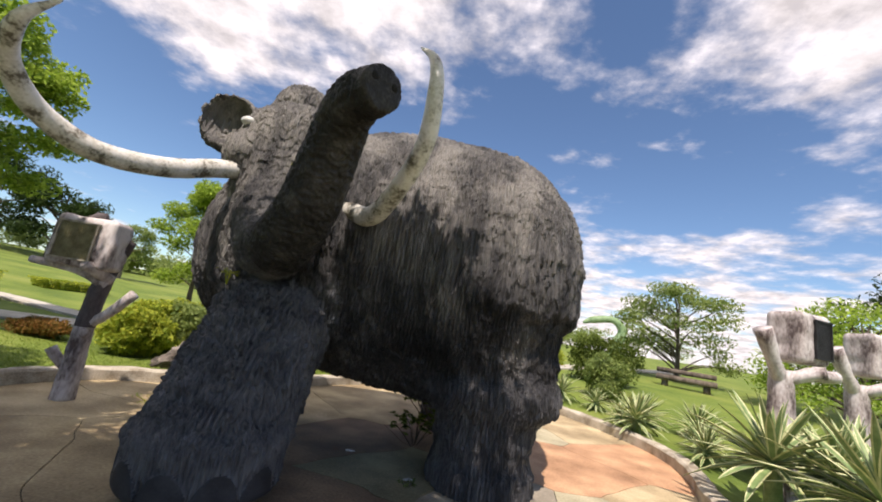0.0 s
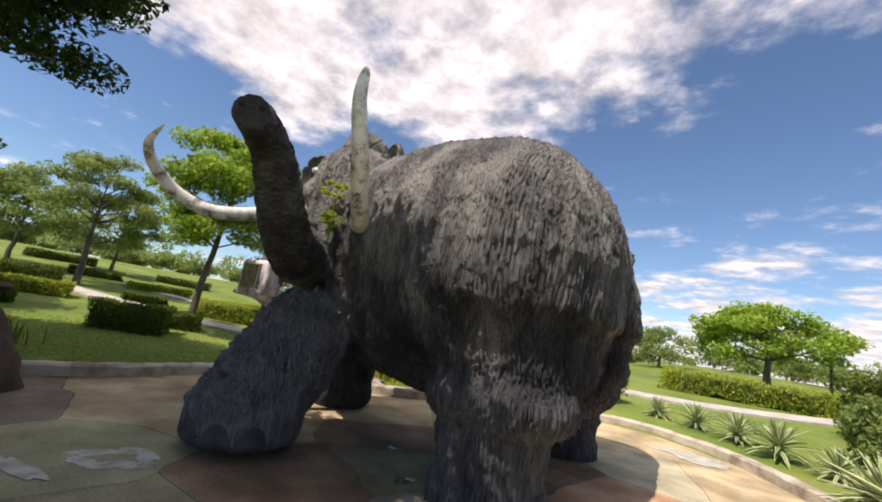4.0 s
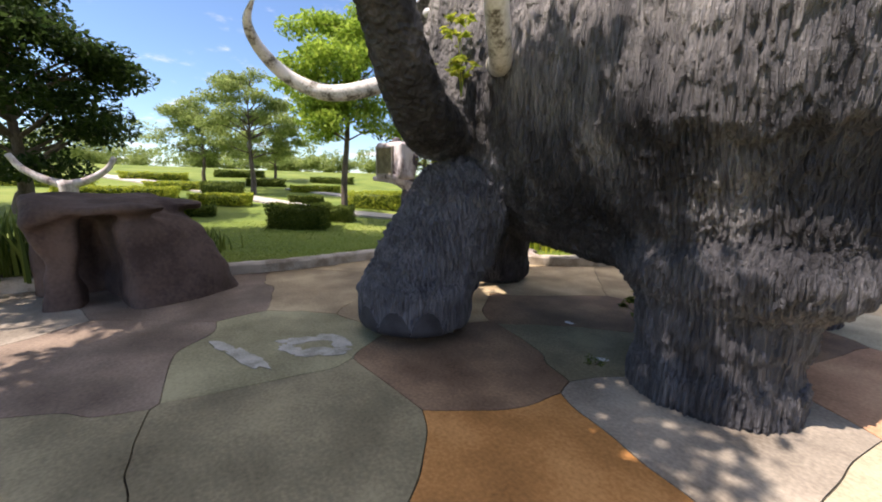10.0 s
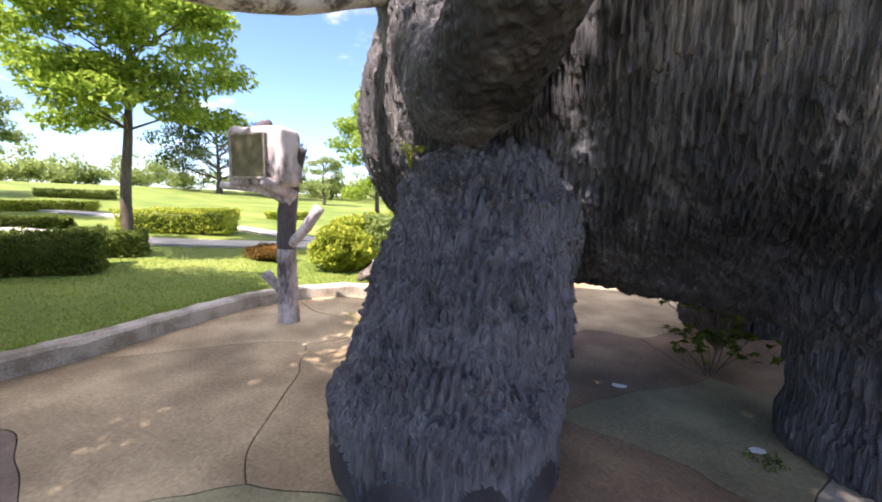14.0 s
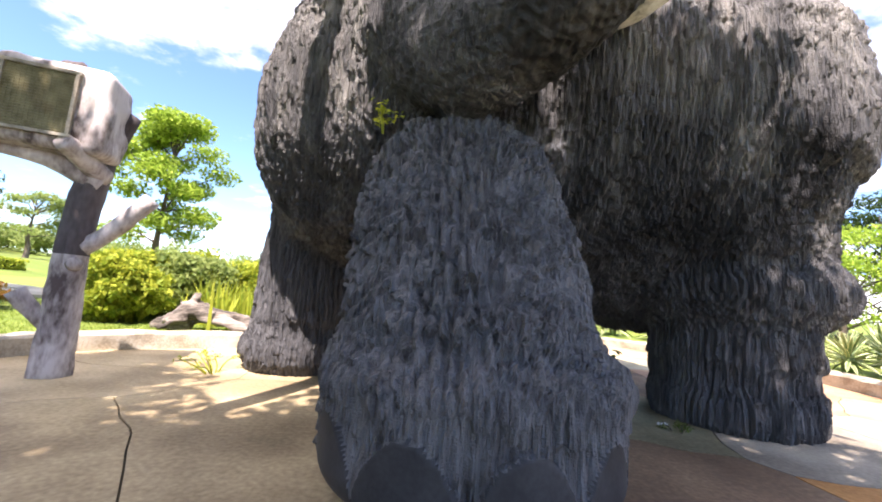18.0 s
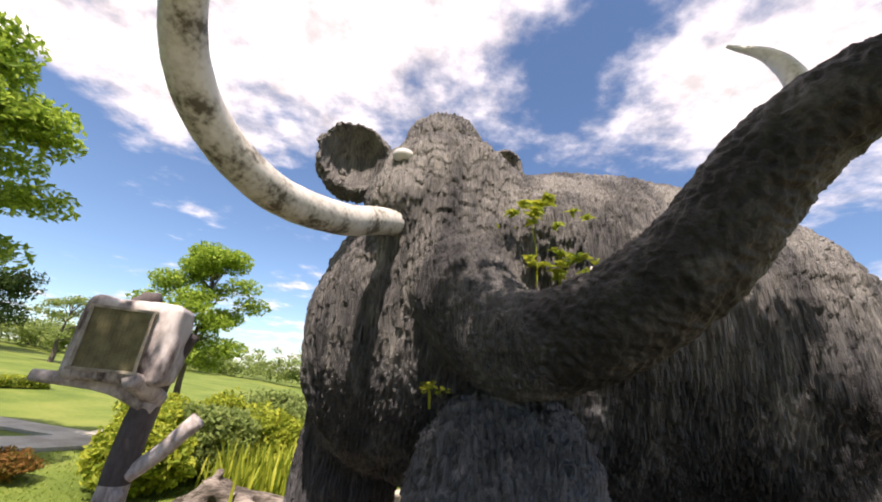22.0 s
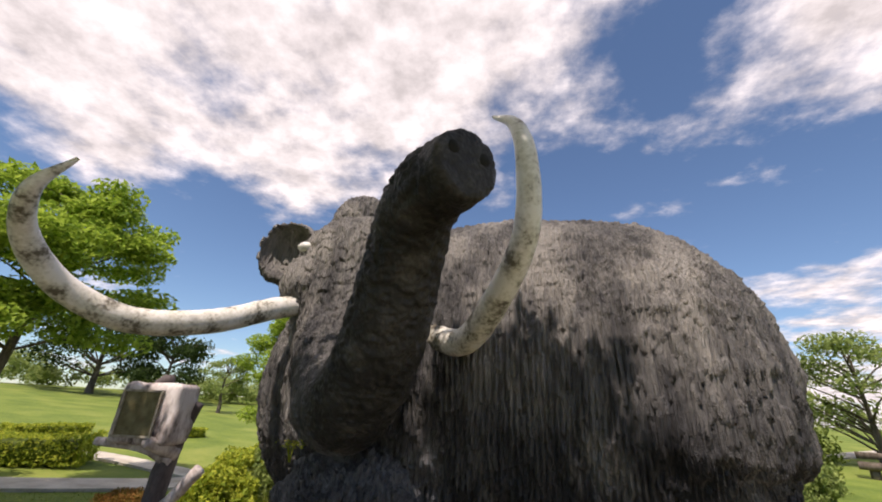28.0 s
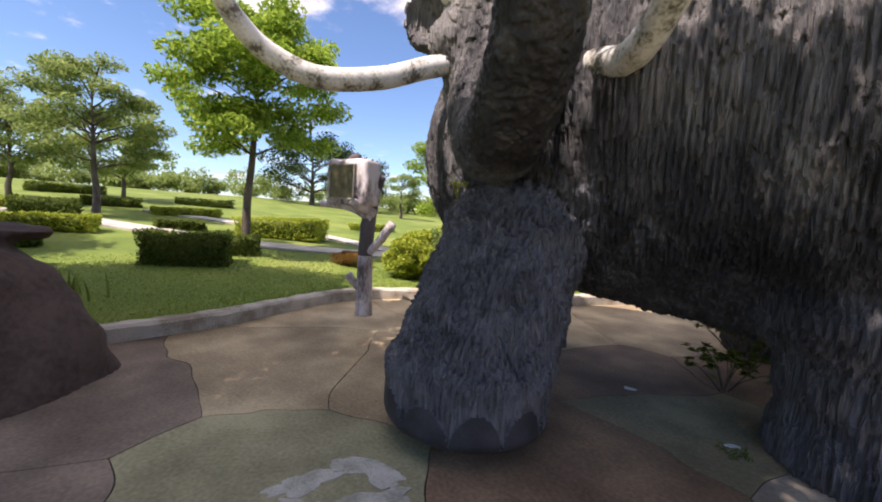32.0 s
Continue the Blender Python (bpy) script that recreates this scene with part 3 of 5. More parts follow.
def build_paving():
    base = big_mesh("pavement", [(-8, -6, -0.02), (8, -6, -0.02), (8, 13, -0.02), (-8, 13, -0.02)], [(0, 1, 2, 3)], [material("joint_dirt", [(0.04, 0.035, 0.025), (0.09, 0.08, 0.055)], 0.95, 5, 60, 0.3)], smooth=False)
    floor = tagged(new("pavement", base), "plaza floor of large irregular coloured concrete slabs", "paving", kind="structure")
    seeds = np.array([s[:2] for s in SLABS])
    for k, (x, y, rx, ry, turn) in enumerate(((-2.2, 2.47, 0.24, 0.09, 70), (-2.1, 2.78, 0.16, 0.07, 40), (-1.86, 2.84, 0.17, 0.08, 5), (-1.76, 2.58, 0.26, 0.12, 70), (-1.95, 2.36, 0.2, 0.07, 25), (-2.45, 1.77, 0.24, 0.07, 25), (-2.02, 1.94, 0.3, 0.09, 20), (2.3, 11.0, 0.7, 0.4, 20))):
        blot("paint_patch", x, y, rx, ry, turn, PALE_PAINT, 71 + k, floor, 0.004 + 0.0012 * k, 0.45)
    for k, (x, y, r) in enumerate(((-0.89, 5.49, 0.06), (-0.05, 4.88, 0.055), (0.35, 9.0, 0.05))):
        tagged(blot("paper_scrap", x, y, r, r * 0.6, 30 * k, SCRAP, 81 + k, None, 0.008, 0.3), "small white paper scrap lying on the floor", "litter", "paper scraps")

    def warp(p):
        q = np.stack([p[:, 0], p[:, 1], np.zeros(len(p))], 1)
        a = lattice(q * 0.9, 11) - 0.5 + 0.16 * (lattice(q * 3.2, 12) - 0.5)
        b = lattice(q * 0.9, 13) - 0.5 + 0.16 * (lattice(q * 3.2, 14) - 0.5)
        return p + np.stack([a, b], 1) * 0.5

    for i, (sx, sy, colour) in enumerate(SLABS):
        poly = [np.array(c, float) for c in ((-7.5, -5.5), (7.5, -5.5), (7.5, 12.5), (-7.5, 12.5))]
        for j, o in enumerate(seeds):
            if j == i:
                continue
            mid, nrm = (seeds[i] + o) / 2, o - seeds[i]
            nrm = nrm / np.linalg.norm(nrm)
            res = []
            for a, b in zip(poly, poly[1:] + poly[:1]):
                da, db = (a - mid) @ nrm, (b - mid) @ nrm
                if da <= 0:
                    res.append(a)
                if da * db < 0:
                    res.append(a + (b - a) * da / (da - db))
            poly = res
        if len(poly) < 3:
            continue
        pts = []
        for a, b in zip(poly, poly[1:] + poly[:1]):
            k = max(2, int(np.linalg.norm(b - a) / 0.08))
            pts += [a + (b - a) * s / k for s in range(k)]
        pts = np.array(pts)
        if sum(a[0] * b[1] - b[0] * a[1] for a, b in zip(pts, np.roll(pts, -1, 0))) < 0:
            pts = pts[::-1]
        mid, n = pts.mean(0), len(pts)
        edge = warp(pts)
        rings = [edge - (edge - warp(pts + (mid - pts) * 0.05)) / np.linalg.norm(edge - warp(pts + (mid - pts) * 0.05), axis=1)[:, None] * 0.006]
        rings += [warp(pts + (mid - pts) * s) for s in (0.25, 0.5, 0.75)]
        verts = [(x, y, 0.0) for ring in rings for x, y in ring] + [(*warp(mid[None])[0], 0.0)]
        faces = [(r * n + k, r * n + (k + 1) % n, (r + 1) * n + (k + 1) % n, (r + 1) * n + k) for r in range(3) for k in range(n)]
        faces += [(3 * n + k, 3 * n + (k + 1) % n, 4 * n) for k in range(n)]
        low = len(verts)
        verts += [(x, y, -0.019) for x, y in rings[0]]
        faces += [(low + k, low + (k + 1) % n, (k + 1) % n, k) for k in range(n)]
        part("slab", mesh_of("slab", verts, faces, [SLAB_MAT[colour]]), floor)


def blot(name, x, y, rx, ry, turn, mat, seed, parent=None, z=0.004, rough=0.3):
    """A thin irregular film of worn paint or a scrap lying on the floor."""
    n = 44
    a = np.arange(n) * 2 * np.pi / n
    q = np.stack([np.cos(a) * 1.6 + seed, np.sin(a) * 1.6, np.zeros(n)], 1)
    r = 1 + rough * (lattice(q, seed) - 0.5) * 2 + rough * 0.5 * (lattice(q * 2.6, seed + 1) - 0.5) * 2
    c, s_ = math.cos(radians(turn)), math.sin(radians(turn))
    X, Y = rx * r * np.cos(a), ry * r * np.sin(a)
    pts = [(x + X[k] * c - Y[k] * s_, y + X[k] * s_ + Y[k] * c) for k in range(n)]
    v = [(px, py, z) for px, py in pts] + [(px, py, z - 0.004) for px, py in pts] + [(x, y, z)]
    f = [(k, (k + 1) % n, 2 * n) for k in range(n)] + [(k, n + k, n + (k + 1) % n, (k + 1) % n) for k in range(n)]
    me = mesh_of(name, v, f, [mat])
    return part(name, me, parent) if parent else new(name, me)


# ---- the mammoth statue ----
TRUNK = spline([(-2.44, 5.04, 3.3), (-2.24, 4.58, 2.83), (-1.95, 4.14, 2.38), (-1.58, 3.71, 2.41), (-1.23, 3.26, 2.72), (-1.0, 2.93, 3.16), (-0.8, 2.62, 3.36), (-0.52, 2.35, 3.34)], 3)
TRUNK_R = np.interp(np.linspace(0, 1, len(TRUNK)), [0, 0.2, 0.4, 0.6, 0.8, 1], [0.48, 0.40, 0.315, 0.255, 0.20, 0.165])


def trunk_form(P, first=0):
    d = np.full(len(P), 9.0)
    low, high = TRUNK.min(0) - 1.0, TRUNK.max(0) + 1.0
    near = np.all((P > low) & (P < high), axis=1)
    q, e = P[near], np.full(near.sum(), 9.0)
    for i in range(first, len(TRUNK) - 1):
        e = np.minimum(e, sd_limb(q, TRUNK[i], TRUNK[i + 1], TRUNK_R[i], TRUNK_R[i + 1]))
    tip = TRUNK[-1] - TRUNK[-2]
    tip = tip / np.linalg.norm(tip)
    d[near] = np.maximum(e, (q - TRUNK[-1]) @ tip)
    return d


def sd_drum(P, c, r, low, high, edge):
    """A round foot: an upright drum with softened rims."""
    q = np.stack([np.hypot(P[:, 0] - c[0], P[:, 1] - c[1]) - r + edge, np.abs(P[:, 2] - (low + high) / 2) - (high - low) / 2 + edge], 1)
    return np.linalg.norm(np.maximum(q, 0), axis=1) + np.minimum(q.max(1), 0) - edge


def mammoth_form(P):
    d = sd_blob(P, (0.48, 6.02, 2.6), (1.35, 1.88, 1.9))
    d = blend(d, sd_blob(P, (-0.5, 6.1, 2.75), (1.9, 1.9, 1.95)), 0.4)
    d = blend(d, sd_blob(P, (-1.75, 6.1, 2.75), (1.85, 1.8, 1.8)), 0.5)
    # buttocks and the tail between them
    d = blend(d, sd_blob(P, (0.71, 5.5, 2.6), (1.06, 1.36, 1.5)), 0.35)
    d = blend(d, sd_blob(P, (0.82, 7.7, 2.25), (0.92, 0.98, 1.55)), 0.15)
    d = blend(d, sd_limb(P, (1.2, 6.4, 4.0), (1.62, 6.85, 3.1), 0.16, 0.12), 0.1)
    d = blend(d, sd_limb(P, (1.62, 6.85, 3.1), (1.72, 7.1, 2.1), 0.12, 0.13), 0.06)
    # hind legs
    for x, y in ((0.78, 5.15), (0.5, 8.3)):
        d = blend(d, sd_blob(P, (x + 0.0, y + 0.2, 1.6), (0.84, 0.82, 0.8)), 0.2)
        d = blend(d, sd_blob(P, (x + 0.02, y + 0.06, 1.12), (0.86, 0.85, 0.42)), 0.1)
        d = blend(d, sd_limb(P, (x, y, 0.9), (x, y, 0.3), 0.6, 0.57), 0.1)
        d = blend(d, sd_drum(P, (x, y), 0.62, -0.05, 0.26, 0.1), 0.12)
    # stretched front leg and the standing one
    d = blend(d, sd_limb(P, (-1.86, 4.42, 1.42), (-1.86, 3.82, 0.5), 0.61, 0.61), 0.08)
    d = blend(d, sd_drum(P, (-1.85, 3.77), 0.69, 0.085, 0.60, 0.12), 0.16)
    d = blend(d, sd_limb(P, (-3.05, 6.4, 1.9), (-3.25, 6.45, 0.4), 0.62, 0.52), 0.2)
    d = blend(d, sd_blob(P, (-3.25, 6.45, 0.22), (0.60, 0.60, 0.36)), 0.08)
    # chest, neck, head, crown
    d = blend(d, sd_blob(P, (-2.75, 5.75, 2.5), (0.95, 0.95, 1.25)), 0.25)
    d = blend(d, sd_limb(P, (-2.35, 5.55, 3.6), (-1.7, 6.0, 3.1), 0.85, 1.25), 0.35)
    d = blend(d, sd_blob(P, (-2.42, 5.2, 3.92), (0.80, 0.74, 0.70)), 0.2)
    d = blend(d, sd_blob(P, (-2.5, 5.26, 4.6), (0.44, 0.44, 0.42)), 0.02)
    d = blend(d, sd_blob(P, (-2.4, 5.0, 3.45), (0.6, 0.55, 0.75)), 0.2)
    d = blend(d, sd_blob(P, (-2.86, 4.72, 3.62), (0.3, 0.3, 0.32)), 0.12)
    d = blend(d, sd_blob(P, (-1.95, 4.85, 3.5), (0.28, 0.3, 0.32)), 0.12)
    # ears
    d = blend(d, sd_blob(P, (-3.38, 5.02, 4.18), (0.42, 0.24, 0.44), 25), 0.05)
    d = blend(d, sd_blob(P, (-1.78, 5.3, 4.46), (0.24, 0.15, 0.28), -30), 0.05)
    d = np.maximum(d, -sd_blob(P, (-3.38, 4.86, 4.19), (0.35, 0.32, 0.38), 25))
    d = np.maximum(d, -sd_blob(P, (-1.77, 5.17, 4.46), (0.17, 0.13, 0.21), -30))
    return blend(d, trunk_form(P), 0.1)


def build_mammoth(step=0.052):
    V, Q = skin(mammoth_form, (-4.4, 1.7, -0.14), (2.75, 9.2, 5.6), step)
    V = settled(mammoth_form, V)
    V, Q = finer(V, Q)
    V = settled(mammoth_form, V, 1)
    n = slope(mammoth_form, V)
    both, Q = finer(np.concatenate([V, n], 1), Q)
    V, n = both[:, :3], both[:, 3:] / (np.linalg.norm(both[:, 3:], axis=1)[:, None] + 1e-9)
    V = V + n * fur_relief(V, n)[:, None]
    near = trunk_form(V, 9)
    ids = (near[Q].mean(1) < 0.05 + 0.05 * lattice(V[Q[:, 0]] * 6.0, 44)).astype(int)
    ids[nail_mask(V[Q].mean(1))] = 4
    verts, faces, mats = [V], [Q], [ids]
    base = len(V)

    def add(v, f, mat):
        nonlocal base
        f = np.array([q if len(q) == 4 else (*q, q[-1]) for q in f])
        verts.append(np.array(v)); faces.append(f + base); mats.append(np.full(len(f), mat))
        base += len(v)

    for pts, seed in ((TUSK_R, 1), (TUSK_L, 2)):
        v, f = tube(spline(pts, 9), [0.115, 0.115, 0.11, 0.10, 0.085, 0.06, 0.012], 16, 0.012, seed, cap=False)
        add(v, f, 2)
    add(*ball((-2.87, 4.605, 4.05), (0.105, 0.09, 0.065), 16, 10), 3)
    axis = (TRUNK[-1] - TRUNK[-2]) / np.linalg.norm(TRUNK[-1] - TRUNK[-2])
    side = np.cross(axis, (0, 0, 1)); side /= np.linalg.norm(side)
    up = np.cross(side, axis)
    for s in (-1, 1):
        add(*ball(TRUNK[-1] - axis * 0.03 + side * 0.085 * s + up * 0.05, (0.045, 0.045, 0.045), 10, 7), 5)
    V, Q, ids = np.concatenate(verts), np.concatenate(faces), np.concatenate(mats)
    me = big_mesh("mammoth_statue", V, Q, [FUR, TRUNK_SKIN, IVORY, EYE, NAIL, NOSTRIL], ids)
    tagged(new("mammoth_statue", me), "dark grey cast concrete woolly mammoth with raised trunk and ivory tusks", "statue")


def ball(c, r, u=12, v=8):
    verts, faces = [], []
    for i in range(v + 1):
        th = math.pi * i / v
        for k in range(u):
            ph = 2 * math.pi * k / u
            verts.append((c[0] + r[0] * math.sin(th) * math.cos(ph), c[1] + r[1] * math.sin(th) * math.sin(ph), c[2] + r[2] * math.cos(th)))
    for i in range(v):
        for k in range(u):
            a, b = i * u + k, i * u + (k + 1) % u
            faces.append((a, a + u, b + u, b))
    return verts, faces


def nail_mask(P):
    """Toenails of the lifted foot: scallops round its front lower rim, with points of hair between them."""
    a = np.degrees(np.arctan2(P[:, 1] - 3.76, P[:, 0] + 1.78))
    rim = np.hypot(P[:, 0] + 1.78, P[:, 1] - 3.76)
    near = (rim > 0.4) & (rim < 0.95) & (P[:, 1] < 3.75) & (P[:, 2] > 0.05)
    wave = np.abs(np.sin(np.radians((a + 90) * 180 / 34.0 + 90)))
    return near & (P[:, 2] < 0.13 + 0.27 * wave ** 0.55)


def fur_relief(P, n):
    """Hanging strands: long in z on the sides, running down the slope on the back; tiers of hair with ragged ledges."""
    w = np.stack([lattice(P * 1.9, 21), lattice(P * 1.9, 22), lattice(P * 1.9, 23)], 1) - 0.5
    side = P + w * np.array([0.05, 0.05, 0.0])
    flat = np.clip((np.abs(n[:, 2]) - 0.62) / 0.22, 0, 1)

    def strands(s, seed, long):
        a = lattice(side * np.array([s, s, s * long]), seed)
        b = lattice(side * np.array([s, s * 0.25, s]), seed + 1)
        return 1 - np.abs(2 * (a * (1 - flat) + b * flat) - 1)

    # short tufts on the front leg and the head, long combed strands elsewhere
    leg = np.clip((4.75 - P[:, 1]) / 0.3, 0, 1) * np.clip((2.3 - P[:, 2]) / 0.3, 0, 1) * (P[:, 0] < -0.6)
    head = np.clip(1.3 - np.linalg.norm((P - np.array([-2.4, 5.0, 4.0])) / np.array([1.0, 0.9, 1.3]), axis=1), 0, 0.3) / 0.3
    tuft = np.maximum(leg, head)
    wx, wy = np.abs(n[:, 0]) ** 4 + 1e-4, np.abs(n[:, 1]) ** 4 + 1e-4

    def shag(freq, row, seed, heavy):
        """Overlapping rows of hanging tufts: rounded ridges with sharp grooves, thick at their ragged lower ends."""
        r = P[:, 2] / row + 1.6 * lattice(P * np.array([3.5, 3.5, 0.6]), seed) + 2.2 * lattice(P * np.array([freq * 0.75, freq * 0.75, 0.7]), seed + 1)
        tiers = np.floor(r)
        phase = 6.28 * np.modf(np.abs(np.sin(tiers * 12.9898 + seed) * 437.58))[0] + 5.0 * lattice(P * np.array([3.0, 3.0, 1.1]), seed + 2)
        a, b = np.abs(np.sin(np.pi * freq * P[:, 0] + phase)), np.abs(np.sin(np.pi * freq * P[:, 1] + phase))
        ridge = ((a * wy + b * wx) / (wx + wy)) ** 0.8
        thick = 1 - (r - tiers)
        return (ridge * (0.7 + 0.3 * thick) + heavy * thick) * (0.6 + 0.8 * lattice(P * np.array([9.0, 9.0, 4.0]), seed + 3)) / 1.2

    coarse, fine = strands(8.0, 31, 0.14), strands(29.0, 47, 0.16)
    top = strands(25.0, 33, 0.075)
    mid, short = shag(24.0, 0.42, 33, 0.22), shag(23.0, 0.17, 45, 0.45)
    mid = mid * (1 - flat) + top * flat
    flake = np.clip((lattice(P * np.array([15.0, 15.0, 7.0]), 49) - 0.52) / 0.1, 0, 1)
    lumps = lattice(P * 2.6, 35) - 0.5
    # ragged overhang of hair on the rump, cuffs above the feet
    tier = P[:, 2] + 0.20 * (lattice(P * np.array([13.0, 13.0, 1.0]), 37) - 0.5) + 0.22 * (lattice(P * 0.9, 38) - 0.5)
    rump = np.clip((P[:, 0] - 0.25) / 0.5, 0, 1)
    ledge = np.zeros(len(P))
    for z, depth in ((0.50, 0.02 + 0.02 * rump), (1.28, 0.035 * rump), (2.08, 0.05 * rump), (2.62, 0.025 * rump), (3.1, 0.03 * rump)):
        up = tier - z
        ledge += depth * np.clip(up / 0.07, 0, 1) * np.exp(-np.clip(up, 0, 9) / 0.35)
    hollow = 0.05 * rump * np.clip((tier - 1.5) / 0.15, 0, 1) * np.clip((2.1 - tier) / 0.07, 0, 1)
    combed = 0.016 * coarse + 0.056 * mid + 0.026 * fine + 0.016 * flake
    tufted = 0.014 * coarse + 0.066 * short + 0.030 * fine + 0.024 * flake
    tufted = (tufted * (1 - 0.45 * head) + 0.012 * head * strands(38.0, 57, 0.3)) * (1 - leg * np.clip((0.75 - P[:, 2]) / 0.5, 0, 0.6))
    relief = combed * (1 - tuft) + tufted * tuft + 0.045 * lumps + ledge - hollow - 0.06
    ear = np.minimum(np.linalg.norm(P - np.array([-3.36, 5.0, 4.2]), axis=1), np.linalg.norm(P - np.array([-1.76, 5.25, 4.47]), axis=1))
    relief = np.where(nail_mask(P), -0.012 + 0.004 * lumps, relief * np.clip((ear - 0.2) / 0.3, 0.25, 1))
    k = np.clip(trunk_form(P, 5) / 0.12, 0.0, 1)
    bark = 0.022 * (1 - np.abs(2 * lattice(P * 21.0, 41) - 1)) ** 1.5 + 0.018 * (lattice(P * 33.0, 43) - 0.5) + 0.012 * (lattice(P * 7.0, 42) - 0.5) - 0.012
    tip = np.clip((np.linalg.norm(P - TRUNK[-1], axis=1) - 0.12) / 0.15, 0.15, 1)
    return relief * k + bark * tip * (1 - k)


TUSK_R = [(-2.67, 4.85, 3.45), (-2.97, 4.42, 3.28), (-3.17, 3.88, 3.03), (-3.42, 3.34, 2.92), (-3.60, 2.92, 3.06), (-3.56, 2.57, 3.30), (-3.31, 2.36, 3.53), (-3.11, 2.41, 3.77)]
TUSK_L = [(-1.7, 4.75, 3.16), (-1.22, 4.36, 2.97), (-0.88, 4.1, 2.88), (-0.6, 3.78, 3.08), (-0.33, 3.44, 3.48), (-0.29, 3.27, 3.97), (-0.36, 3.32, 4.34), (-0.54, 3.46, 4.57)]
build_mammoth()


# ---- loudspeakers on cast tree stumps ----
def rounded_box(w, d, h, r, seed, lumps=0.02):
    """A lumpy block with rounded edges."""
    def sdf(P):
        q = np.abs(P) - np.array([w / 2 - r, d / 2 - r, h / 2 - r])
        out = np.linalg.norm(np.maximum(q, 0), axis=1) + np.minimum(q.max(1), 0) - r
        return out + (lattice(P * 7 + 20, seed) - 0.5) * lumps * 2
    return skin(sdf, (-w / 2 - 0.08, -d / 2 - 0.08, -h / 2 - 0.08), (w / 2 + 0.08, d / 2 + 0.08, h / 2 + 0.08), 0.03)


def loudspeaker(place, turn, mesh_mat, label, group, branches):
    st = thing("loudspeaker_stump", place, label, "loudspeaker", group, turn)
    v, f = tube(spline(branches["trunk"], 5), branches["trunk_r"], 14, 0.03, 5, lump=0.05)
    ids = [1 if branches.get("dark") and v[q[0]][2] > 0.95 else 0 for q in f]
    part("stump_trunk", mesh_of("stump_trunk", v, f, [FAUX, FAUX_DARK], ids, smooth=True), st)
    if branches.get("dark"):
        v, f = tube([(0.06, -0.1, 0.92), (0.08, -0.145, 0.93)], [0.06, 0.05], 12, 0.03, 2)
        part("knot", mesh_of("knot", v, f, [FAUX], smooth=True), st)
        v, f = tube(spline([(-0.3, -0.1, 2.5), (-0.2, -0.12, 2.56), (-0.1, -0.15, 2.6)], 3), [0.07, 0.09, 0.05], 9, 0.08, 6)
        part("top_stub", mesh_of("top_stub", v, f, [FAUX_DARK], smooth=True), st)
    for k, (pts, r) in enumerate(branches["limbs"]):
        v, f = tube(spline(pts, 4), r, 11, 0.04, 9 + k, lump=0.06)
        part("branch_stub", mesh_of("branch_stub", v, f, [FAUX], smooth=True), st)
    c = Vector(branches["box"])
    V, Q = rounded_box(*branches["size"], 0.07, 3)
    part("housing", big_mesh("housing", V, Q, [FAUX]), st, "whitewashed bark-like housing", Matrix.Translation(c))
    w, d, h = branches["size"]
    gw, gh = branches["grille"]
    gx = branches.get("offset", 0.0)
    front = -d / 2 - 0.02
    bars, fr = [], []
    m = int(gh / 0.022)
    for k in range(m):
        z = -gh / 2 + gh * (k + 0.5) / m
        bars.append(slab_box((gx, front - 0.004, z), (gw, 0.008, gh / m * 0.55)))
    n = int(gw / 0.03)
    for k in range(n):
        x = -gw / 2 + gw * (k + 0.5) / n
        bars.append(slab_box((gx + x, front - 0.001, 0), (0.010, 0.008, gh)))
    v, f = joined(bars)
    part("grille", mesh_of("grille", v, f, [mesh_mat]), st, "woven metal grille", Matrix.Translation(c))
    v, f = slab_box((gx, front + 0.012, 0), (gw, 0.02, gh))
    part("baffle", mesh_of("baffle", v, f, [MESH_BLACK if mesh_mat is MESH_BLACK else MESH_MAT]), st, "", Matrix.Translation(c))
    for cx, cz, sx, sz in ((0, gh / 2, gw + 0.05, 0.025), (0, -gh / 2, gw + 0.05, 0.025), (gw / 2, 0, 0.025, gh - 0.026), (-gw / 2, 0, 0.025, gh - 0.026)):
        fr.append(slab_box((gx + cx, front - 0.008, cz), (sx, 0.03, sz)))
    v, f = joined(fr)
    part("grille_frame", mesh_of("grille_frame", v, f, [FRAME_MAT if mesh_mat is MESH_MAT else MESH_BLACK]), st, "", Matrix.Translation(c))
    return st


def slab_box(c, s):
    x, y, z = (k / 2 for k in s)
    v = [(c[0] + a * x, c[1] + b * y, c[2] + e * z) for a in (-1, 1) for b in (-1, 1) for e in (-1, 1)]
    return v, [(0, 1, 3, 2), (4, 6, 7, 5), (0, 4, 5, 1), (2, 3, 7, 6), (0, 2, 6, 4), (1, 5, 7, 3)]


